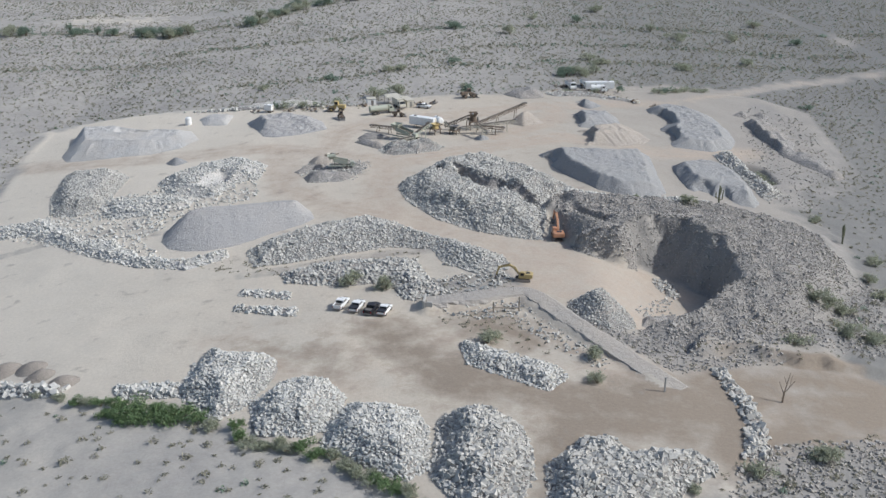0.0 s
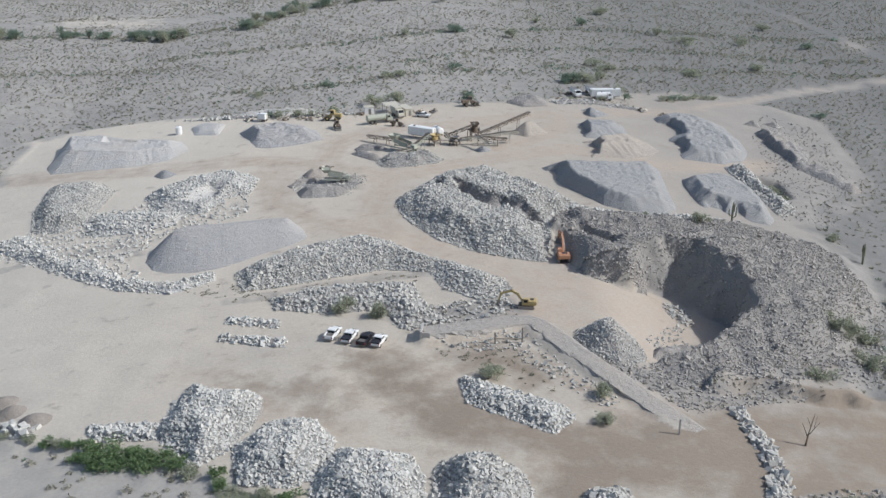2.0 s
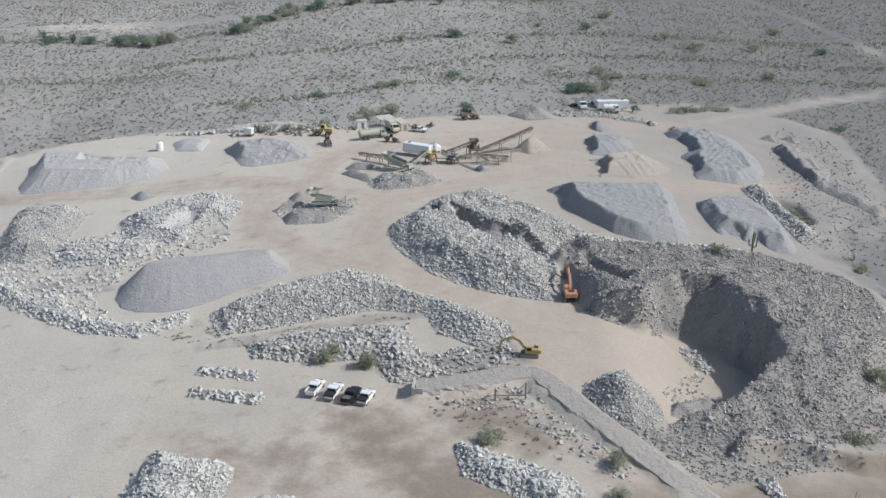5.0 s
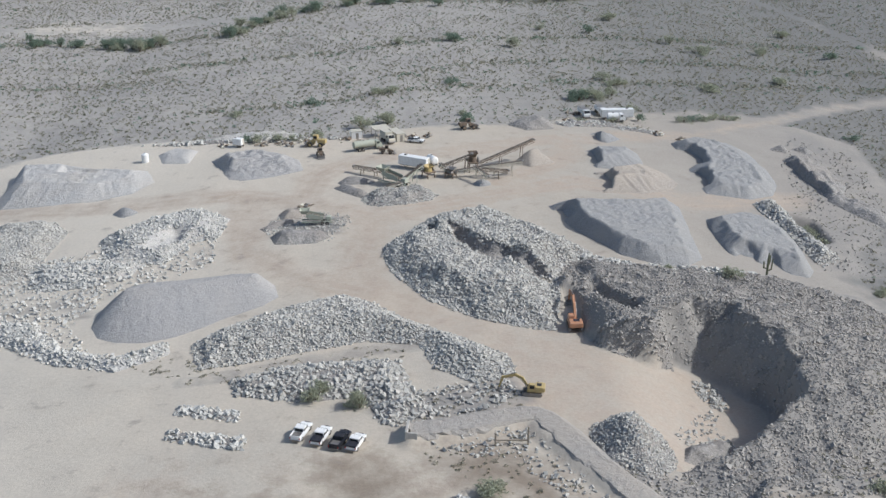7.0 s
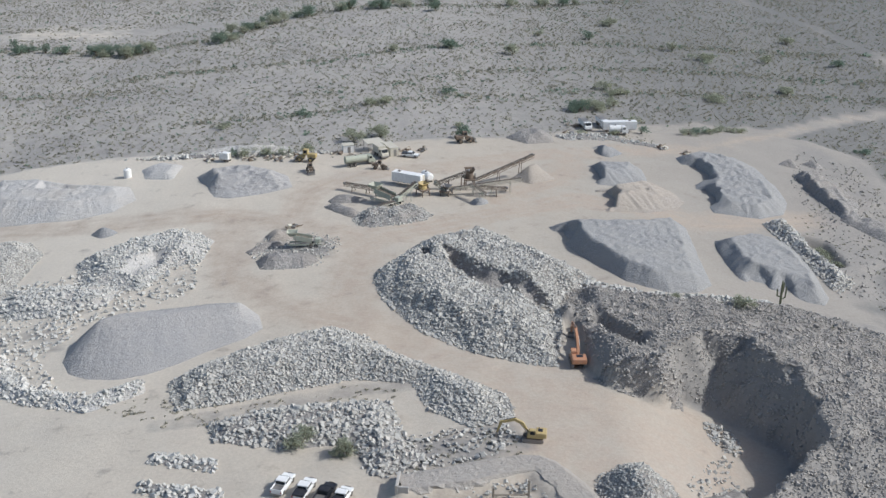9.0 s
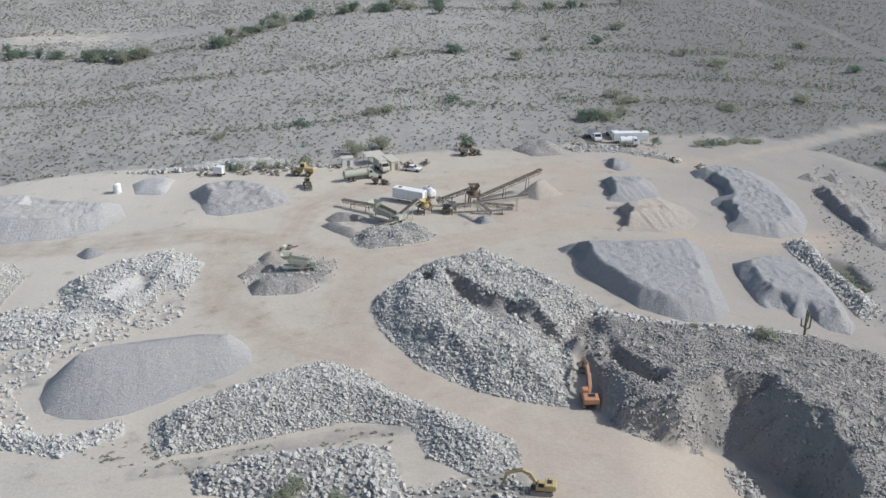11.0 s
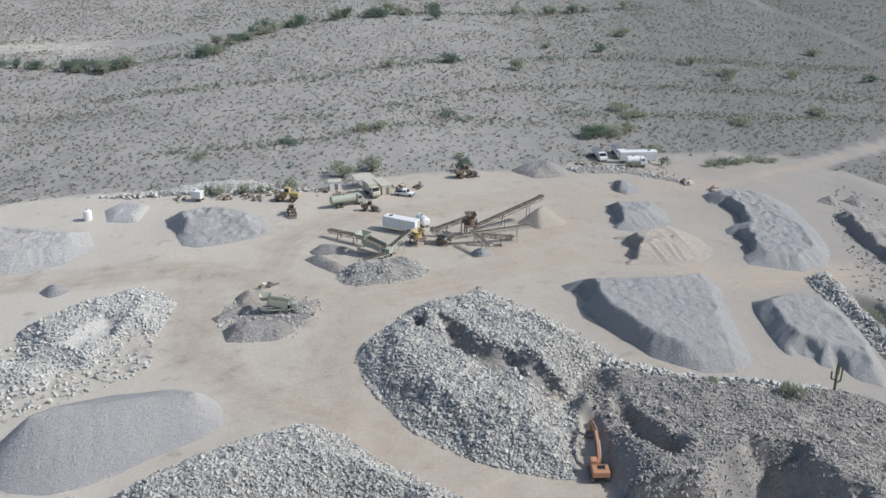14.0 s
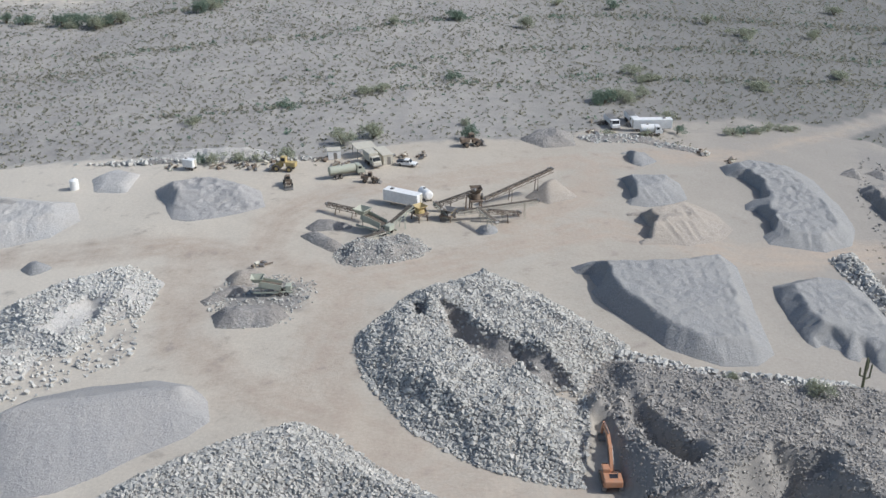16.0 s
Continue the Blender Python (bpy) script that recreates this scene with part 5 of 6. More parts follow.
def excavator(x, y, rz, paint, label, reach, seed=0, turn=0.0):
    """Tracked excavator, arm towards local +y."""
    ob = thing("excavator", x, y, rz, label, "excavator")
    for s in (-1, 1):
        bm = prism(B(), [(-2.2, 0.35), (-1.9, 0.05), (1.9, 0.05), (2.2, 0.35), (2.2, 0.65), (1.9, 0.92), (-1.9, 0.92), (-2.2, 0.65)], 0.6, s * 1.2, 0.04)
        tr = part("track", bm, M_STEEL, ob)
        bm = B()
        for k in range(17):
            box(bm, 0.64, 0.1, 0.05, s * 1.2, -1.92 + 0.24 * k, 0.95)
        part("track_shoe", bm, M_RUST, tr)
    part("undercarriage", box(B(), 1.9, 2.0, 0.4, 0, 0, 0.7, bevel=0.08), M_STEEL, ob)
    part("turntable", cyl(B(), 0.8, 0.75, (0, 0, 0.85), (0, 0, 1.15), 20), M_STEEL, ob)
    part("deck", box(B(), 2.7, 3.4, 0.25, 0, -0.5, 1.25, bevel=0.06), paint, ob)
    part("engine_cover", box(B(), 2.6, 1.7, 1.0, 0, -1.4, 1.85, bevel=0.14), paint, ob)
    part("counterweight", box(B(), 2.7, 0.75, 1.05, 0, -2.35, 1.75, bevel=0.2), paint, ob)
    part("exhaust", cyl(B(), 0.08, 0.08, (0.7, -1.1, 2.3), (0.7, -1.1, 2.8), 8), M_STEEL, ob)
    part("engine_grille", box(B(), 1.2, 1.0, 0.04, 0.1, -1.4, 2.37, bevel=0.01), M_BLACK, ob)
    cabp = part("cab", prism(B(), [(-0.55, 1.35), (-0.55, 2.9), (0.75, 2.95), (1.15, 2.2), (1.15, 1.35)], 1.05, -0.82, 0.06), paint, ob)
    part("window", box(B(), 0.03, 1.0, 0.8, -1.36, 0.15, 2.35, bevel=0.01), M_GLASS, cabp)
    part("window", box(B(), 0.85, 0.03, 0.8, -0.82, 1.06, 2.4, rx=-22, bevel=0.01), M_GLASS, cabp)
    part("window", box(B(), 0.03, 0.9, 0.8, -0.28, 0.15, 2.35, bevel=0.01), M_GLASS, cabp)
    # boom, stick, bucket
    k1, k2, tip = (0.25, reach * 0.42, 4.6), (0.25, reach * 0.78, 3.6), (0.25, reach * 0.86, 0.9)
    bm = prism(B(), [(0.6, 1.4), (reach * 0.25, 3.9), (reach * 0.46, 4.75), (k2[1] + 0.1, 3.75), (k2[1], 3.35), (reach * 0.46, 4.1), (reach * 0.29, 3.3), (1.1, 1.35)], 0.5, 0.25, 0.03)
    part("boom", bm, paint, ob)
    bm = prism(B(), [(k2[1] - 0.7, 4.05), (k2[1] + 0.25, 3.85), (tip[1] + 0.25, 1.1), (tip[1] - 0.05, 1.0), (k2[1] - 0.2, 3.2)], 0.36, 0.25, 0.03)
    part("stick", bm, paint, ob)
    bm = prism(B(), [(tip[1] - 0.1, 1.15), (tip[1] + 0.3, 1.1), (tip[1] + 0.55, 0.5), (tip[1] + 0.25, 0.02), (tip[1] - 0.5, 0.05), (tip[1] - 0.75, 0.35), (tip[1] - 0.3, 0.3), (tip[1] - 0.05, 0.6)], 1.15, 0.25, 0.03)
    bk = part("bucket", bm, M_STEEL, ob)
    bm = B()
    for q in range(5):
        box(bm, 0.1, 0.32, 0.08, -0.25 + 0.25 * q, tip[1] - 0.85, 0.3, rx=15)
    part("tooth", bm, M_STEEL, bk)
    for s in (-0.25, 0.25):
        part("hydraulic_cylinder", cyl(B(), 0.1, 0.08, (0.25 + s * 1.4, 1.1, 1.5), (0.25 + s * 1.4, reach * 0.33, 3.7), 10), M_STEEL, ob)
    part("hydraulic_cylinder", cyl(B(), 0.09, 0.07, (0.25, reach * 0.42, 4.9), (0.25, k2[1] - 0.5, 4.1), 10), M_STEEL, ob)
    return ob


excavator(11.6, 228.6, 84, M_YELLOW, "dusty yellow tracked excavator with lowered arm", 8.6).scale = (0.8, 0.8, 0.8)
excavator(21.2, 256.3, 3, M_ORANGE, "orange tracked excavator digging at a rubble face", 13.0)


def conveyor(a, b, width, label, frame_mat, legs=2, wheels=False):
    """A truss conveyor from its tail a to its head b, heights above the land at its tail."""
    base = float(land(a[0], a[1]))
    ob = thing("conveyor", a[0], a[1], 0, label, "conveyor", "conveyors of the crushing plant")
    A, Bv = Vector((0, 0, a[2])), Vector((b[0] - a[0], b[1] - a[1], b[2]))
    d = (Bv - A)
    n = d.normalized()
    side = Vector((-n.y, n.x, 0)).normalized()
    up = side.cross(n) * (-1 if side.cross(n).z < 0 else 1)
    bm = beam(B(), A + up * 0.18, Bv + up * 0.18, width * 0.82, 0.09)
    part("belt", bm, M_BELT, ob)
    for s in (-1, 1):
        o = side * (s * width / 2)
        bm = B()
        beam(bm, A + o, Bv + o, 0.12, 0.16)
        beam(bm, A + o - up * 0.75, Bv + o - up * 0.75, 0.1, 0.1)
        m = max(3, int(d.length / 1.5))
        for k in range(m):
            p, q = A + d * (k / m) + o, A + d * ((k + 1) / m) + o
            beam(bm, p - up * 0.75, q if k % 2 else p, 0.07, 0.07)
            beam(bm, p if k % 2 else q, (q if k % 2 else p) - up * 0.75, 0.06, 0.06)
        part("truss", bm, frame_mat, ob)
    part("head_pulley", cyl(B(), 0.3, 0.3, Bv - side * width / 2, Bv + side * width / 2, 14), M_STEEL, ob)
    part("tail_pulley", cyl(B(), 0.26, 0.26, A - side * width / 2, A + side * width / 2, 14), M_STEEL, ob)
    part("motor", box(B(), 0.5, 0.5, 0.45, *(Bv - n * 0.6 + side * (width / 2 + 0.3)), bevel=0.06), M_STEEL, ob)
    for k in range(legs):
        c = A + d * ((k + 1) / (legs + 0.6))
        gz = float(land(a[0] + c.x, a[1] + c.y)) - base - 0.15
        for s in (-1, 1):
            part("leg", beam(B(), c + side * (s * width / 2) - up * 0.7, Vector((c.x, c.y, gz)) + side * (s * width * 0.8), 0.14, 0.14), frame_mat, ob)
    return ob


CV = "truss conveyor with a dusty rubber belt"
conveyor((2.1, 359.6, 1.6), (17.8, 367.4, 6.4), 1.1, "long inclined " + CV, M_RUST, 2)
conveyor((-9.2, 355.4, 1.6), (0.0, 354.6, 5.6), 1.1, "rusty inclined " + CV, M_RUST, 2)
conveyor((-3.8, 349.9, 2.2), (14.2, 353.2, 4.0), 1.0, "long yellowed " + CV, M_TANP, 3)
conveyor((0.8, 348.8, 3.8), (4.9, 342.4, 3.0), 0.9, "short " + CV, M_TANP, 1)
conveyor((2.9, 349.6, 3.0), (10.2, 350.0, 2.4), 0.8, "rusty side " + CV, M_RUST, 1)
conveyor((-8.9, 353.0, 3.2), (-5.6, 349.4, 1.6), 0.9, "short pale " + CV, M_OLIVE, 1)
conveyor((-18.8, 342.0, 1.8), (-13.9, 347.6, 4.4), 1.2, "pale green feed " + CV, M_OLIVE, 1)
conveyor((-18.9, 338.2, 2.4), (-24.0, 335.0, 1.9), 1.2, "pale painted discharge " + CV, M_TANP, 1)
conveyor((-22.9, 348.2, 2.4), (-33.6, 355.2, 1.6), 1.0, "long rusty discharge " + CV, M_RUST, 2)


def crusher(x, y, rz, body, label, high):
    ob = thing("crusher", x, y, rz, label, "crusher")
    for sx in (-1.2, 1.2):
        for sy in (-1.4, 1.4):
            part("leg", beam(B(), (sx, sy, -0.2), (sx * 0.9, sy * 0.9, high * 0.5), 0.25, 0.25), M_RUST, ob)
    part("frame", box(B(), 2.9, 3.4, 0.3, 0, 0, high * 0.5, bevel=0.05), M_RUST, ob)
    part("crushing_head", cyl(B(), 1.2, 1.0, (0, 0, high * 0.5), (0, 0, high * 0.78), 18), body, ob)
    bm = B()
    bmesh.ops.create_cone(bm, cap_ends=False, segments=4, radius1=0.8, radius2=1.9, depth=high * 0.25, matrix=pose(0, 0, high * 0.88, 0, 0, 45))
    bmesh.ops.solidify(bm, geom=bm.faces[:], thickness=0.08)
    part("feed_hopper", bm, body, ob)
    part("flywheel", cyl(B(), 0.75, 0.75, (1.35, 0, high * 0.62), (1.65, 0, high * 0.62), 20), M_STEEL, ob)
    part("motor", box(B(), 0.8, 1.0, 0.7, -1.4, 0.9, high * 0.6, bevel=0.08), M_STEEL, ob)
    for s in (-1, 1):
        part("handrail", beam(B(), (s * 1.45, -1.7, high * 0.5 + 1.0), (s * 1.45, 1.7, high * 0.5 + 1.0), 0.05, 0.05), M_YELLOW, ob)
    return ob


crusher(0.2, 356.2, 10, M_RUST, "dark rusty cone crusher tower among conveyors", 5.6)
crusher(-12.2, 350.2, 40, M_YELLOW, "dusty orange jaw crusher beside a feed conveyor", 3.4)
crusher(-5.9, 350.6, -20, M_STEEL, "small grey screening unit at a conveyor foot", 2.6)


def screen_plant(x, y, rz, paint, label, k=1.0):
    """Mobile screening machine on a wheeled chassis with a raised box."""
    ob = thing("screening_machine", x, y, rz, label, "screening machine")
    for s in (-1, 1):
        part("chassis_rail", beam(B(), (s * 1.0 * k, -4 * k, 0.9 * k), (s * 1.0 * k, 4 * k, 0.9 * k), 0.2, 0.35), paint, ob)
        for yy in (-2.6, -1.4):
            wheel(ob, s * 1.05 * k, yy * k, 0.5 * k, 0.35 * k)
        part("side_plate", box(B(), 0.1, 4.6 * k, 1.2 * k, s * 1.1 * k, 0.6 * k, 2.4 * k, rx=12, bevel=0.03), paint, ob)
    part("screen_deck", box(B(), 2.1 * k, 4.5 * k, 0.12, 0, 0.6 * k, 2.3 * k, rx=12), M_BELT, ob)
    bm = B()
    for s in (-1, 1):
        for yy in (-1.3, 2.4):
            beam(bm, (s * k, yy * k, 0.9 * k), (s * 1.1 * k, yy * k, (2.2 + 0.2 * yy) * k), 0.14, 0.14)
    part("support_frame", bm, M_STEEL, ob)
    bm = B()
    bmesh.ops.create_cone(bm, cap_ends=False, segments=4, radius1=0.9 * k, radius2=1.9 * k, depth=1.1 * k, matrix=pose(0, 3.2 * k, 3.5 * k, 0, 0, 45))
    bmesh.ops.solidify(bm, geom=bm.faces[:], thickness=0.08)
    part("hopper", bm, paint, ob)
    part("engine_box", box(B(), 1.6 * k, 1.2 * k, 1.1 * k, 0, -3.0 * k, 1.65 * k, bevel=0.08), paint, ob)
    part("walkway", box(B(), 0.6 * k, 5 * k, 0.08, 1.5 * k, 0.4 * k, 1.9 * k), M_STEEL, ob)
    return ob


screen_plant(-21.2, 343.2, 60, M_OLIVE, "pale green screening machine above a rubble heap", 1.15)
screen_plant(-38.3, 313.6, 95, M_OLIVE, "pale green mobile screening machine on a rubble heap", 0.95)


def box_trailer(x, y, rz, length, label):
    ob = thing("box_trailer", x, y, rz, label, "trailer")
    part("body", box(B(), 2.5, length, 2.6, 0, 0, 2.35, bevel=0.06), M_WHITE, ob)
    bm = B()
    for k in range(int(length / 0.6)):
        for s in (-1, 1):
            box(bm, 0.03, 0.05, 2.4, s * 1.262, -length / 2 + 0.4 + 0.6 * k, 2.35)
    part("rib", bm, M_WHITE, ob)
    part("door", box(B(), 1.1, 0.05, 2.3, 0.58, -length / 2 - 0.02, 2.3, bevel=0.01), M_TANP, ob)
    part("door", box(B(), 1.1, 0.05, 2.3, -0.58, -length / 2 - 0.02, 2.3, bevel=0.01), M_WHITE, ob)
    part("roof_unit", box(B(), 0.7, 0.7, 0.3, 0, length * 0.3, 3.8, bevel=0.05), M_STEEL, ob)
    part("chassis", box(B(), 1.2, length * 0.95, 0.3, 0, 0, 0.9), M_STEEL, ob)
    for s in (-1, 1):
        for yy in (-length * 0.36, -length * 0.36 + 1.15):
            wheel(ob, s * 1.0, yy, 0.5, 0.5)
        part("landing_leg", box(B(), 0.15, 0.15, 0.95, s * 0.7, length * 0.3, 0.45), M_STEEL, ob)
    return ob


box_trailer(-16.6, 358.4, 64, 9.0, "long white box trailer parked by the crushing plant")


def lorry(x, y, rz, paint, label, load="box", length=8.0, group=""):
    """A lorry with a short cab, nose towards local +y."""
    ob = thing("truck", x, y, rz, label, "truck", group)
    h = length / 2
    cabp = part("cab", prism(B(), [(h - 2.1, 0.7), (h - 2.1, 2.75), (h - 0.9, 2.8), (h - 0.35, 1.75), (h, 1.6), (h, 0.7)], 2.3, 0, 0.08), paint, ob)
    part("windscreen", prism(B(), [(h - 0.86, 2.65), (h - 0.42, 1.8), (h - 0.38, 1.82), (h - 0.82, 2.68)], 2.0), M_GLASS, cabp)
    for s in (-1, 1):
        part("side_window", box(B(), 0.03, 0.8, 0.6, s * 1.16, h - 1.4, 2.2, bevel=0.01), M_GLASS, cabp)
        part("headlight", box(B(), 0.3, 0.05, 0.2, s * 0.85, h + 0.01, 1.15, bevel=0.02), M_LAMP, cabp)
        wheel(ob, s * 1.0, h - 1.2, 0.5, 0.32)
        wheel(ob, s * 1.0, -h + 1.5, 0.5, 0.5)
        wheel(ob, s * 1.0, -h + 2.7, 0.5, 0.5)
    part("bumper", box(B(), 2.3, 0.2, 0.35, 0, h + 0.05, 0.7, bevel=0.04), M_STEEL, ob)
    part("chassis", box(B(), 0.9, length * 0.95, 0.3, 0, -0.1, 0.85), M_STEEL, ob)
    L = length - 2.4
    yc = -h + L / 2
    if load == "tank":
        bm = cyl(B(), 1.05, 1.05, (0, yc - L / 2, 2.05), (0, yc + L / 2, 2.05), 24)
        part("water_tank", bm, paint, ob)
        part("hatch", cyl(B(), 0.3, 0.3, (0, yc, 3.05), (0, yc, 3.25), 14), M_STEEL, ob)
    elif load == "dump":
        bm = prism(B(), [(yc - L / 2, 1.2), (yc - L / 2 - 0.1, 2.4), (yc + L / 2, 2.5), (yc + L / 2 - 0.2, 1.2)], 2.4, 0, 0.05)
        part("dump_body", bm, paint, ob)
        part("body_floor", box(B(), 2.1, L * 0.9, 0.05, 0, yc, 2.5), M_STEEL, ob)
    else:
        part("cargo_box", box(B(), 2.4, L, 2.2, 0, yc, 2.2, bevel=0.05), paint, ob)
    return ob


lorry(-31.8, 377.0, -62, M_OLIVE, "old pale green tank truck among yard clutter", "tank", 9.0)
lorry(-26.2, 384.4, -150, M_TANP, "dusty cream lorry nose-out beside a shed", "box", 6.5)
fuel = thing("fuel_tank", -11.6, 362.6, 30, "squat white fuel tank on skids by the box trailer", "tank")
bm = cyl(B(), 1.15, 1.15, (0, -1.7, 1.5), (0, 1.7, 1.5), 24)
part("shell", bm, M_WHITE, fuel)
for s in (-1, 1):
    part("end_cap", cyl(B(), 1.15, 0.7, (0, s * 1.7, 1.5), (0, s * 2.0, 1.5), 24), M_WHITE, fuel)
    part("skid", box(B(), 0.25, 3.6, 0.5, s * 0.7, 0, 0.2, bevel=0.03), M_STEEL, fuel)
part("hatch", cyl(B(), 0.3, 0.3, (0, 0.4, 2.6), (0, 0.4, 2.85), 14), M_STEEL, fuel)
lorry(37.6, 422.4, -168, M_WHITE, "white lorry parked by the desert edge", "dump", 8.0, "parked lorries")
lorry(43.6, 426.4, -170, M_WHITE, "white lorry parked by the desert edge", "dump", 8.0, "parked lorries")
box_trailer(48.4, 419.6, -84, 11.0, "long white low trailer parked by the desert edge")
lorry(47.6, 414.6, -84, M_WHITE, "small white tank truck in front of a trailer", "tank", 6.0)
pickup(-17.4, 384.2, -105, M_WHITE, "white utility vehicle parked beside sheds", "cover", 5.2, "yard vehicles")


def shed(x, y, rz, sx, sy, high, paint, label, lean=0.25):
    ob = thing("shed", x, y, rz, label, "shed")
    for s in (-1, 1):
        part("wall", box(B(), 0.08, sy, high, s * (sx / 2 - 0.04), 0, high / 2, bevel=0.01), paint, ob)
        part("wall", box(B(), sx - 0.18, 0.08, high, 0, s * (sy / 2 - 0.04), high / 2, bevel=0.01), paint, ob)
    part("roof", box(B(), sx + 0.3, sy + 0.3, 0.1, 0, 0, high + 0.12, rx=lean * 8, bevel=0.02), M_TANP, ob)
    part("door", box(B(), 0.9, 0.05, high * 0.8, 0.2, -sy / 2 - 0.03, high * 0.4, bevel=0.01), M_STEEL, ob)
    return ob


shed(-36.6, 389.6, 15, 3.2, 2.4, 2.3, M_WHITE, "small white site cabin at the yard edge")
shed(-23.6, 387.2, 28, 2.6, 6.0, 2.6, M_TANP, "long cream storage container in the yard")
canopy = thing("canopy", -29.0, 391.0, 25, "flat pale canopy roof on steel posts", "canopy")
part("roof", box(B(), 5.4, 4.6, 0.12, 0, 0, 2.9, rx=3, bevel=0.02), M_TANP, canopy)
for sx in (-2.4, 2.4):
    for sy in (-2, 2):
        part("post", box(B(), 0.12, 0.12, 2.95, sx, sy, 1.4), M_STEEL, canopy)


def loader(x, y, rz, paint, label, k=1.0):
    """Wheel loader, bucket towards local +y."""
    ob = thing("wheel_loader", x, y, rz, label, "wheel loader")
    ob.scale = (k, k, k)
    part("engine_hood", box(B(), 1.8, 2.6, 1.2, 0, -1.9, 1.9, bevel=0.15), paint, ob)
    part("front_frame", box(B(), 1.2, 1.8, 0.9, 0, 1.2, 1.4, bevel=0.1), paint, ob)
    cabp = part("cab", box(B(), 1.5, 1.4, 1.6, 0, 0, 2.9, bevel=0.1), paint, ob)
    for s in (-1, 1):
        part("window", box(B(), 0.03, 1.05, 0.9, s * 0.76, 0, 3.05), M_GLASS, cabp)
        wheel(ob, s * 1.15, -1.7, 0.8, 0.6, paint)
        wheel(ob, s * 1.15, 1.6, 0.8, 0.6, paint)
        part("lift_arm", beam(B(), (s * 0.5, 0.9, 2.0), (s * 0.5, 3.2, 0.8), 0.22, 0.4), paint, ob)
    part("window", box(B(), 1.2, 0.03, 0.9, 0, 0.71, 3.05), M_GLASS, cabp)
    bm = prism(B(), [(2.9, 0.15), (4.1, 0.05), (4.1, 0.12), (3.2, 0.35), (3.05, 0.95), (3.5, 1.25), (3.4, 1.35), (2.85, 1.0)], 2.7, 0, 0.02)
    part("bucket", bm, M_STEEL, ob)
    part("exhaust", cyl(B(), 0.07, 0.07, (0.4, -1.6, 2.4), (0.4, -1.6, 3.2), 8), M_STEEL, ob)
    return ob


loader(-45.2, 370.2, -165, M_RUST, "worn brown wheel loader beside a gravel heap", 0.75)
loader(-48.0, 381.0, 80, M_YELLOW, "faded yellow wheel loader parked in clutter", 1.0)
loader(-25.6, 373.0, -95, M_RUST, "rusty loader wreck among yard clutter", 0.7)
loader(-1.6, 399.6, -70, M_RUST, "rusty brown bulldozer-like loader beside a bush", 0.95)

tank = thing("water_tank", -99.4, 374.6, 0, "white upright plastic water tank on bare ground", "tank")
part("body", cyl(B(), 1.1, 1.1, (0, 0, -0.1), (0, 0, 2.4), 22), M_WHITE, tank)
part("dome", cyl(B(), 1.1, 0.3, (0, 0, 2.4), (0, 0, 2.9), 22), M_WHITE, tank)
part("lid", cyl(B(), 0.28, 0.28, (0, 0, 2.85), (0, 0, 3.0), 14), M_STEEL, tank)
box_trailer(-72.6, 383.6, 70, 4.0, "small dusty box trailer among bushes").scale = (0.75, 0.75, 0.75)


def scrap(x, y, seed, label):
    rs = random.Random(seed)
    ob = thing("scrap_heap", x, y, rs.uniform(0, 90), label, "scrap heap")
    for k in range(9):
        bm = B()
        if k % 3:
            box(bm, rs.uniform(0.5, 1.8), rs.uniform(0.4, 1.2), rs.uniform(0.3, 0.8), rs.uniform(-2, 2), rs.uniform(-1.2, 1.2), rs.uniform(0.1, 0.6), rs.uniform(-25, 25), rs.uniform(-20, 20), rs.uniform(0, 90), 0.04)
        else:
            cyl(bm, 0.15, 0.15, (rs.uniform(-2, 0), rs.uniform(-1, 1), 0.2), (rs.uniform(0.5, 2.4), rs.uniform(-1, 1), rs.uniform(0.3, 1.2)), 8)
        part("scrap_piece", bm, (M_RUST, M_STEEL, M_TANP, M_WOOD)[k % 4], ob)
    return ob


for i, (x, y) in enumerate([(-66, 384), (-60, 384.5), (-56, 383), (-52.5, 387), (-40, 388), (-34, 384), (-19.5, 390.5), (-33.5, 381.5), (-78, 385), (-14, 391), (34, 424), (31, 416), (-43.5, 326.8), (59.8, 402), (66, 397.6)]):
    scrap(x, y, 400 + i, "tangle of rusty scrap steel and timber")
for i, poly in enumerate([[(-38, 346), (-35.2, 349.4), (-26, 347.6), (-26, 344), (-35.6, 343.4)], [(-38, 342), (-32.7, 342), (-27.4, 337), (-27.6, 331), (-33.5, 336.4)]]):
    gravel_heap("gravel_mound", "low ridge of dark rubble below a discharge conveyor", poly, 1.4, 0.8, M_RUBBLE, 0.3)
stock_heap("low bank of pushed-up earth at the yard's far edge", [(-84, 390.5), (-77.5, 390), (-71.5, 390.6), (-63.9, 392), (-56, 392.4), (-53, 394.6), (-59, 399), (-66.9, 400), (-76.4, 398), (-84, 395)], [(-80.6, 392.6, 0.9), (-72.5, 394, 1.3), (-65, 395.5, 1.3), (-57.4, 394.6, 0.9), (-64, 396.8, 1.2), (-74, 396, 1.2)], M_PALE, coarse=0.25, rim=0.2, wob=0.8)
rock_heap("rock_berm", "row of pale boulders at the clutter line", [(-105, 392), (-90, 391.5), (-60, 389.5), (-42, 390.5), (-42, 388), (-60, 387), (-90, 388.5)], 0.5, 0.9, M_ROCK, seed=51, single=60, cover=0.35, group="rock rows")
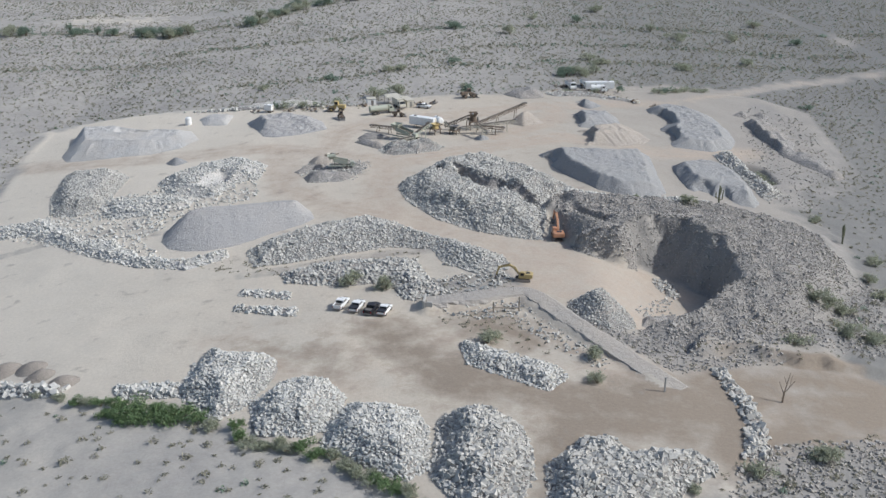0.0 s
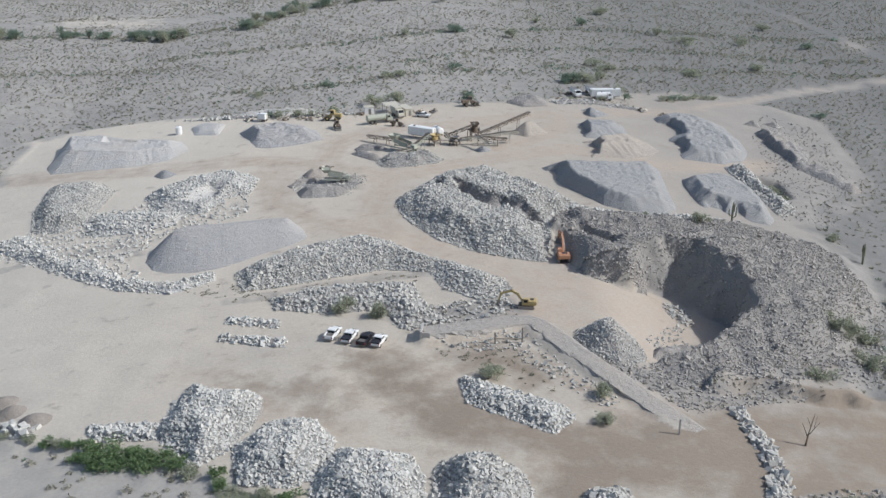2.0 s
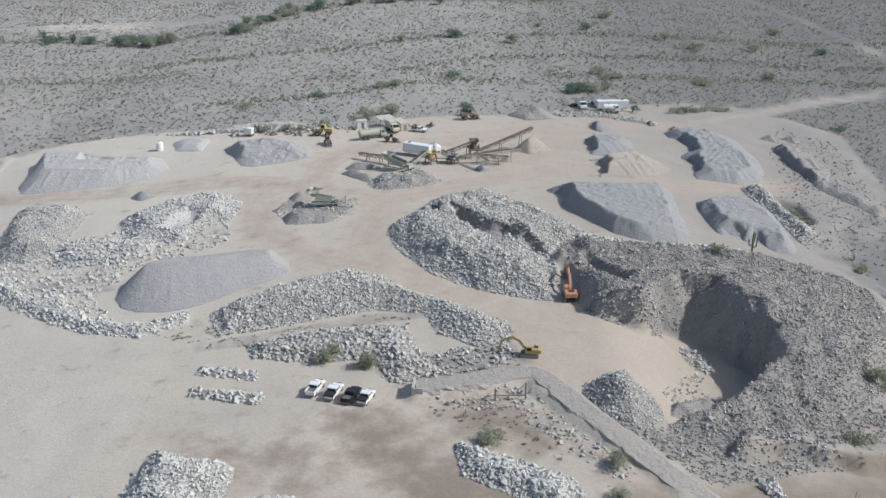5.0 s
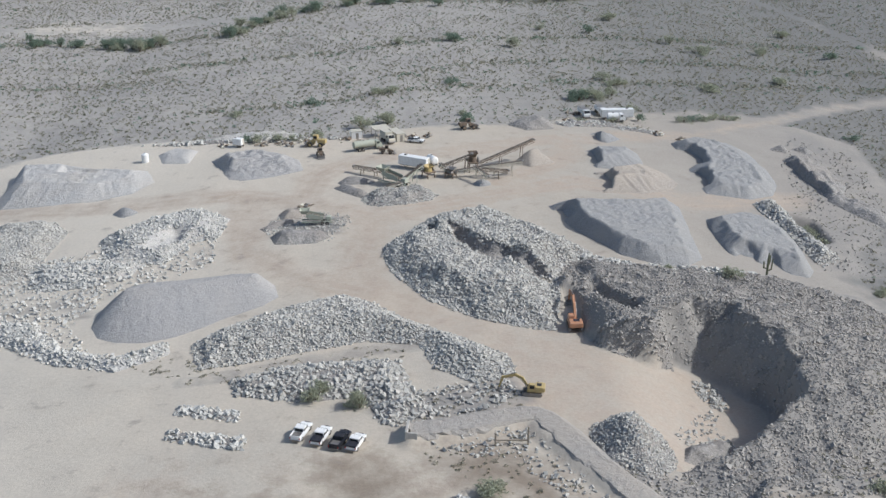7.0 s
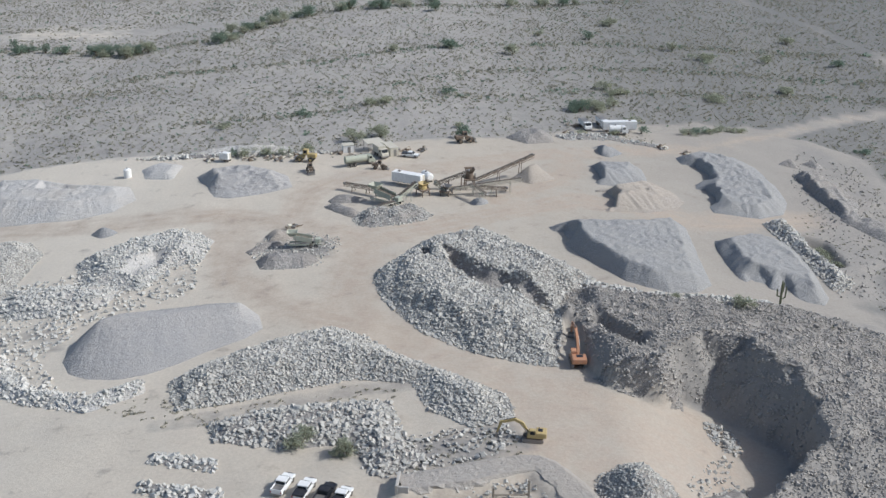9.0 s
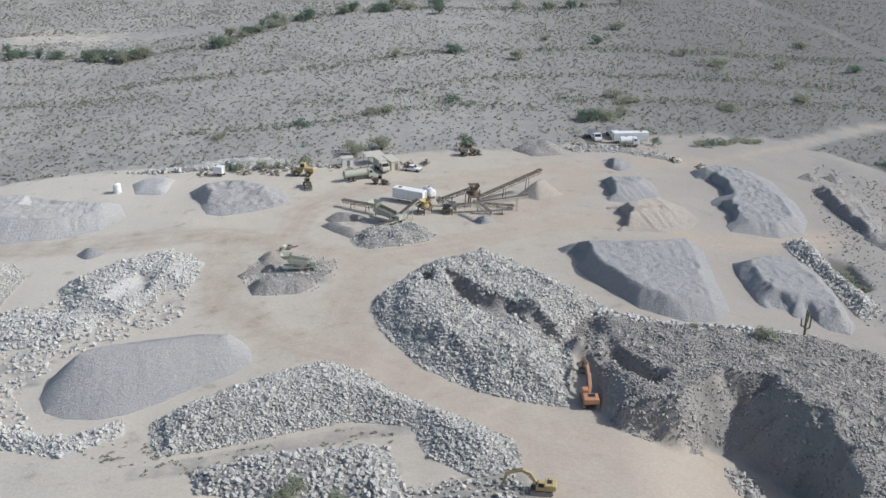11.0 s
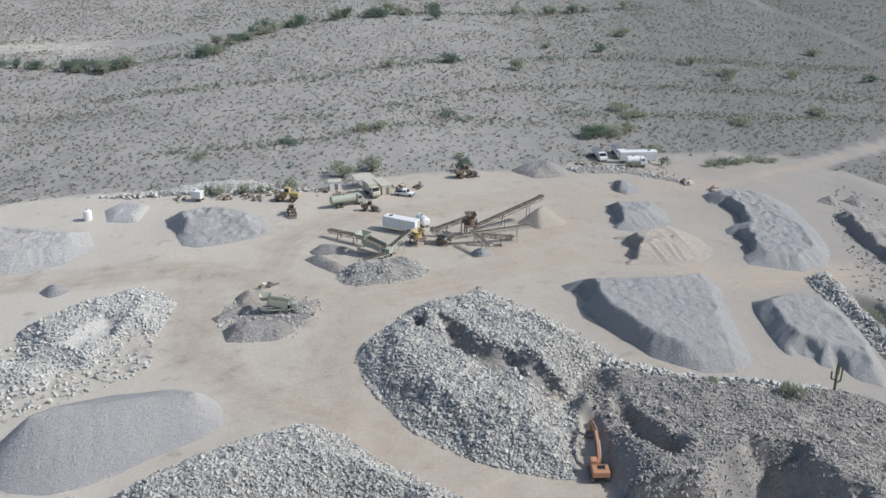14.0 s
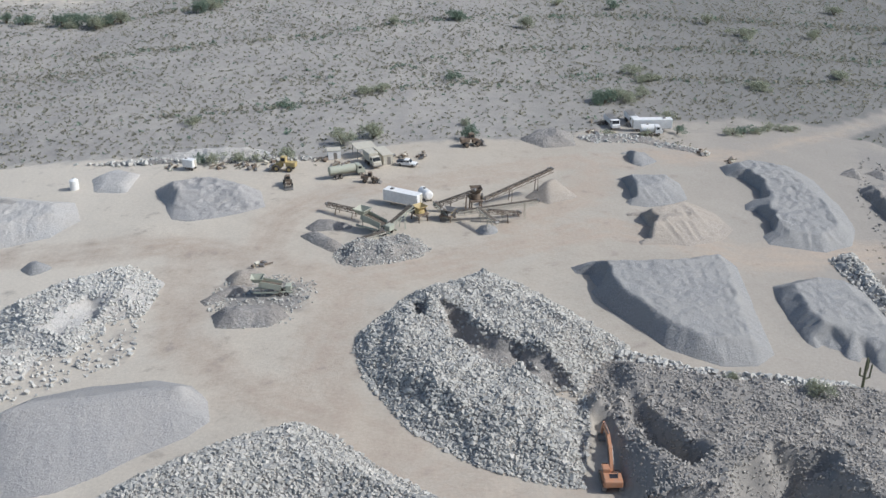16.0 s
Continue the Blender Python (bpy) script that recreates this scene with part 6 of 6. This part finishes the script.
rock_heap("rock_berm", "line of pale rocks below parked lorries", [(26, 410), (36, 414), (46, 412), (60, 404), (62, 401), (52, 404), (44, 407.5), (30, 406)], 0.4, 0.6, M_ROCK, seed=52, single=60, cover=0.2, group="rock rows")
rock_heap("rock_berm", "small rubble strewn over the pit floor", [(40, 222), (46, 226), (47, 222), (42, 218)], 0.5, 0.7, M_ROCK2, seed=53, single=60, cover=0.5, group="rock rows")
rock_heap("rock_berm", "white rubble beside a lone cactus", [(52, 285), (56, 287), (66, 288), (66, 285.5), (58, 283), (52, 283)], 0.7, 0.7, M_ROCK, seed=54, single=80, cover=0.8, group="rock rows")

# ---- ramp ----


def ramp_road():
    """A raised gravel ramp: a flat crown with broken shoulders."""
    line = [(-9.2, 213.1), (-3, 214.8), (3, 217.2), (8, 219), (11.6, 219.6), (14, 217.4), (16.6, 212.6), (20, 206.6), (24, 200.6), (28, 195), (32.4, 189.4), (36.6, 184.2), (39, 181)]
    pts = []
    for (ax, ay), (bx, by) in zip(line, line[1:]):
        for k in range(5):
            pts.append((ax + (bx - ax) * k / 5, ay + (by - ay) * k / 5))
    bm = B()
    rows = []
    offs = [(-3.5, -1.0), (-2.7, -0.25), (-2.1, 0.0), (-1.0, 0.04), (0, 0.06), (1.0, 0.04), (2.0, 0.0), (2.5, -0.7), (3.2, -1.8)]
    for i, (x, y) in enumerate(pts):
        (px, py), (qx, qy) = pts[max(i - 1, 0)], pts[min(i + 1, len(pts) - 1)]
        n = Vector((qy - py, px - qx, 0)).normalized()
        zc = float(plain(np.array(x), np.array(y))) + 1.45 * min(1.0, max(0.02, (39 - x) / 16))
        row = []
        for w, dz in offs:
            jag = 0.6 * float(rough(np.array(x + w * 3.0), np.array(y), 2.1)) if abs(w) > 1.5 else 0.0
            row.append(bm.verts.new((x + n.x * (w + jag), y + n.y * (w + jag), zc + dz + 0.3 * jag)))
        rows.append(row)
    for a, b in zip(rows, rows[1:]):
        for k in range(len(offs) - 1):
            bm.faces.new((a[k], a[k + 1], b[k + 1], b[k]))
    bmesh.ops.recalc_face_normals(bm, faces=bm.faces)
    me = bpy.data.meshes.new("ramp_road")
    bm.to_mesh(me)
    bm.free()
    me.materials.append(M_RAMP)
    return tagged(new("ramp_road", me), "pale grey gravel ramp road above the lower yard", "road", kind="structure")


M_RAMP = gravel_material("ramp_gravel", (0.37, 0.342, 0.31), 1.2, 0.12, (0.39, 0.35, 0.305))
ramp_road()
# ---- loading dock at the ramp's end ----
dock = thing("retaining_wall", -9.6, 212.7, -3, "weathered concrete wall closing the ramp's end", "wall")
part("wall", box(B(), 0.4, 4.0, 2.0, 0, 0.4, 0.45, bevel=0.05), M_CONC, dock)
part("wing", box(B(), 1.6, 0.35, 1.8, 1.02, -1.4, 0.35, bevel=0.05), M_CONC, dock)
gate = thing("gate_frame", 9.2, 211.6, 0, "grey timber posts with a cross rail on a bank", "gate frame")
part("post", box(B(), 0.28, 0.28, 3.6, 0.9, 0, 1.5, bevel=0.03), M_WOOD, gate)
part("post", box(B(), 0.28, 0.28, 2.6, -4.4, -0.5, 1.0, bevel=0.03), M_WOOD, gate)
part("rail", beam(B(), (-4.6, -0.5, 1.0), (1.0, 0, 0.8), 0.2, 0.2), M_WOOD, gate)
for x, y in ((35.4, 180.6),):
    post = thing("marker_post", x, y, 0, "pale grey timber post by the ramp foot", "post", "marker posts")
    part("post", box(B(), 0.3, 0.3, 3.2, 0, 0, 1.3, bevel=0.04), M_CONC, post)
    part("cap", box(B(), 0.36, 0.36, 0.08, 0, 0, 2.94, bevel=0.02), M_CONC, post)
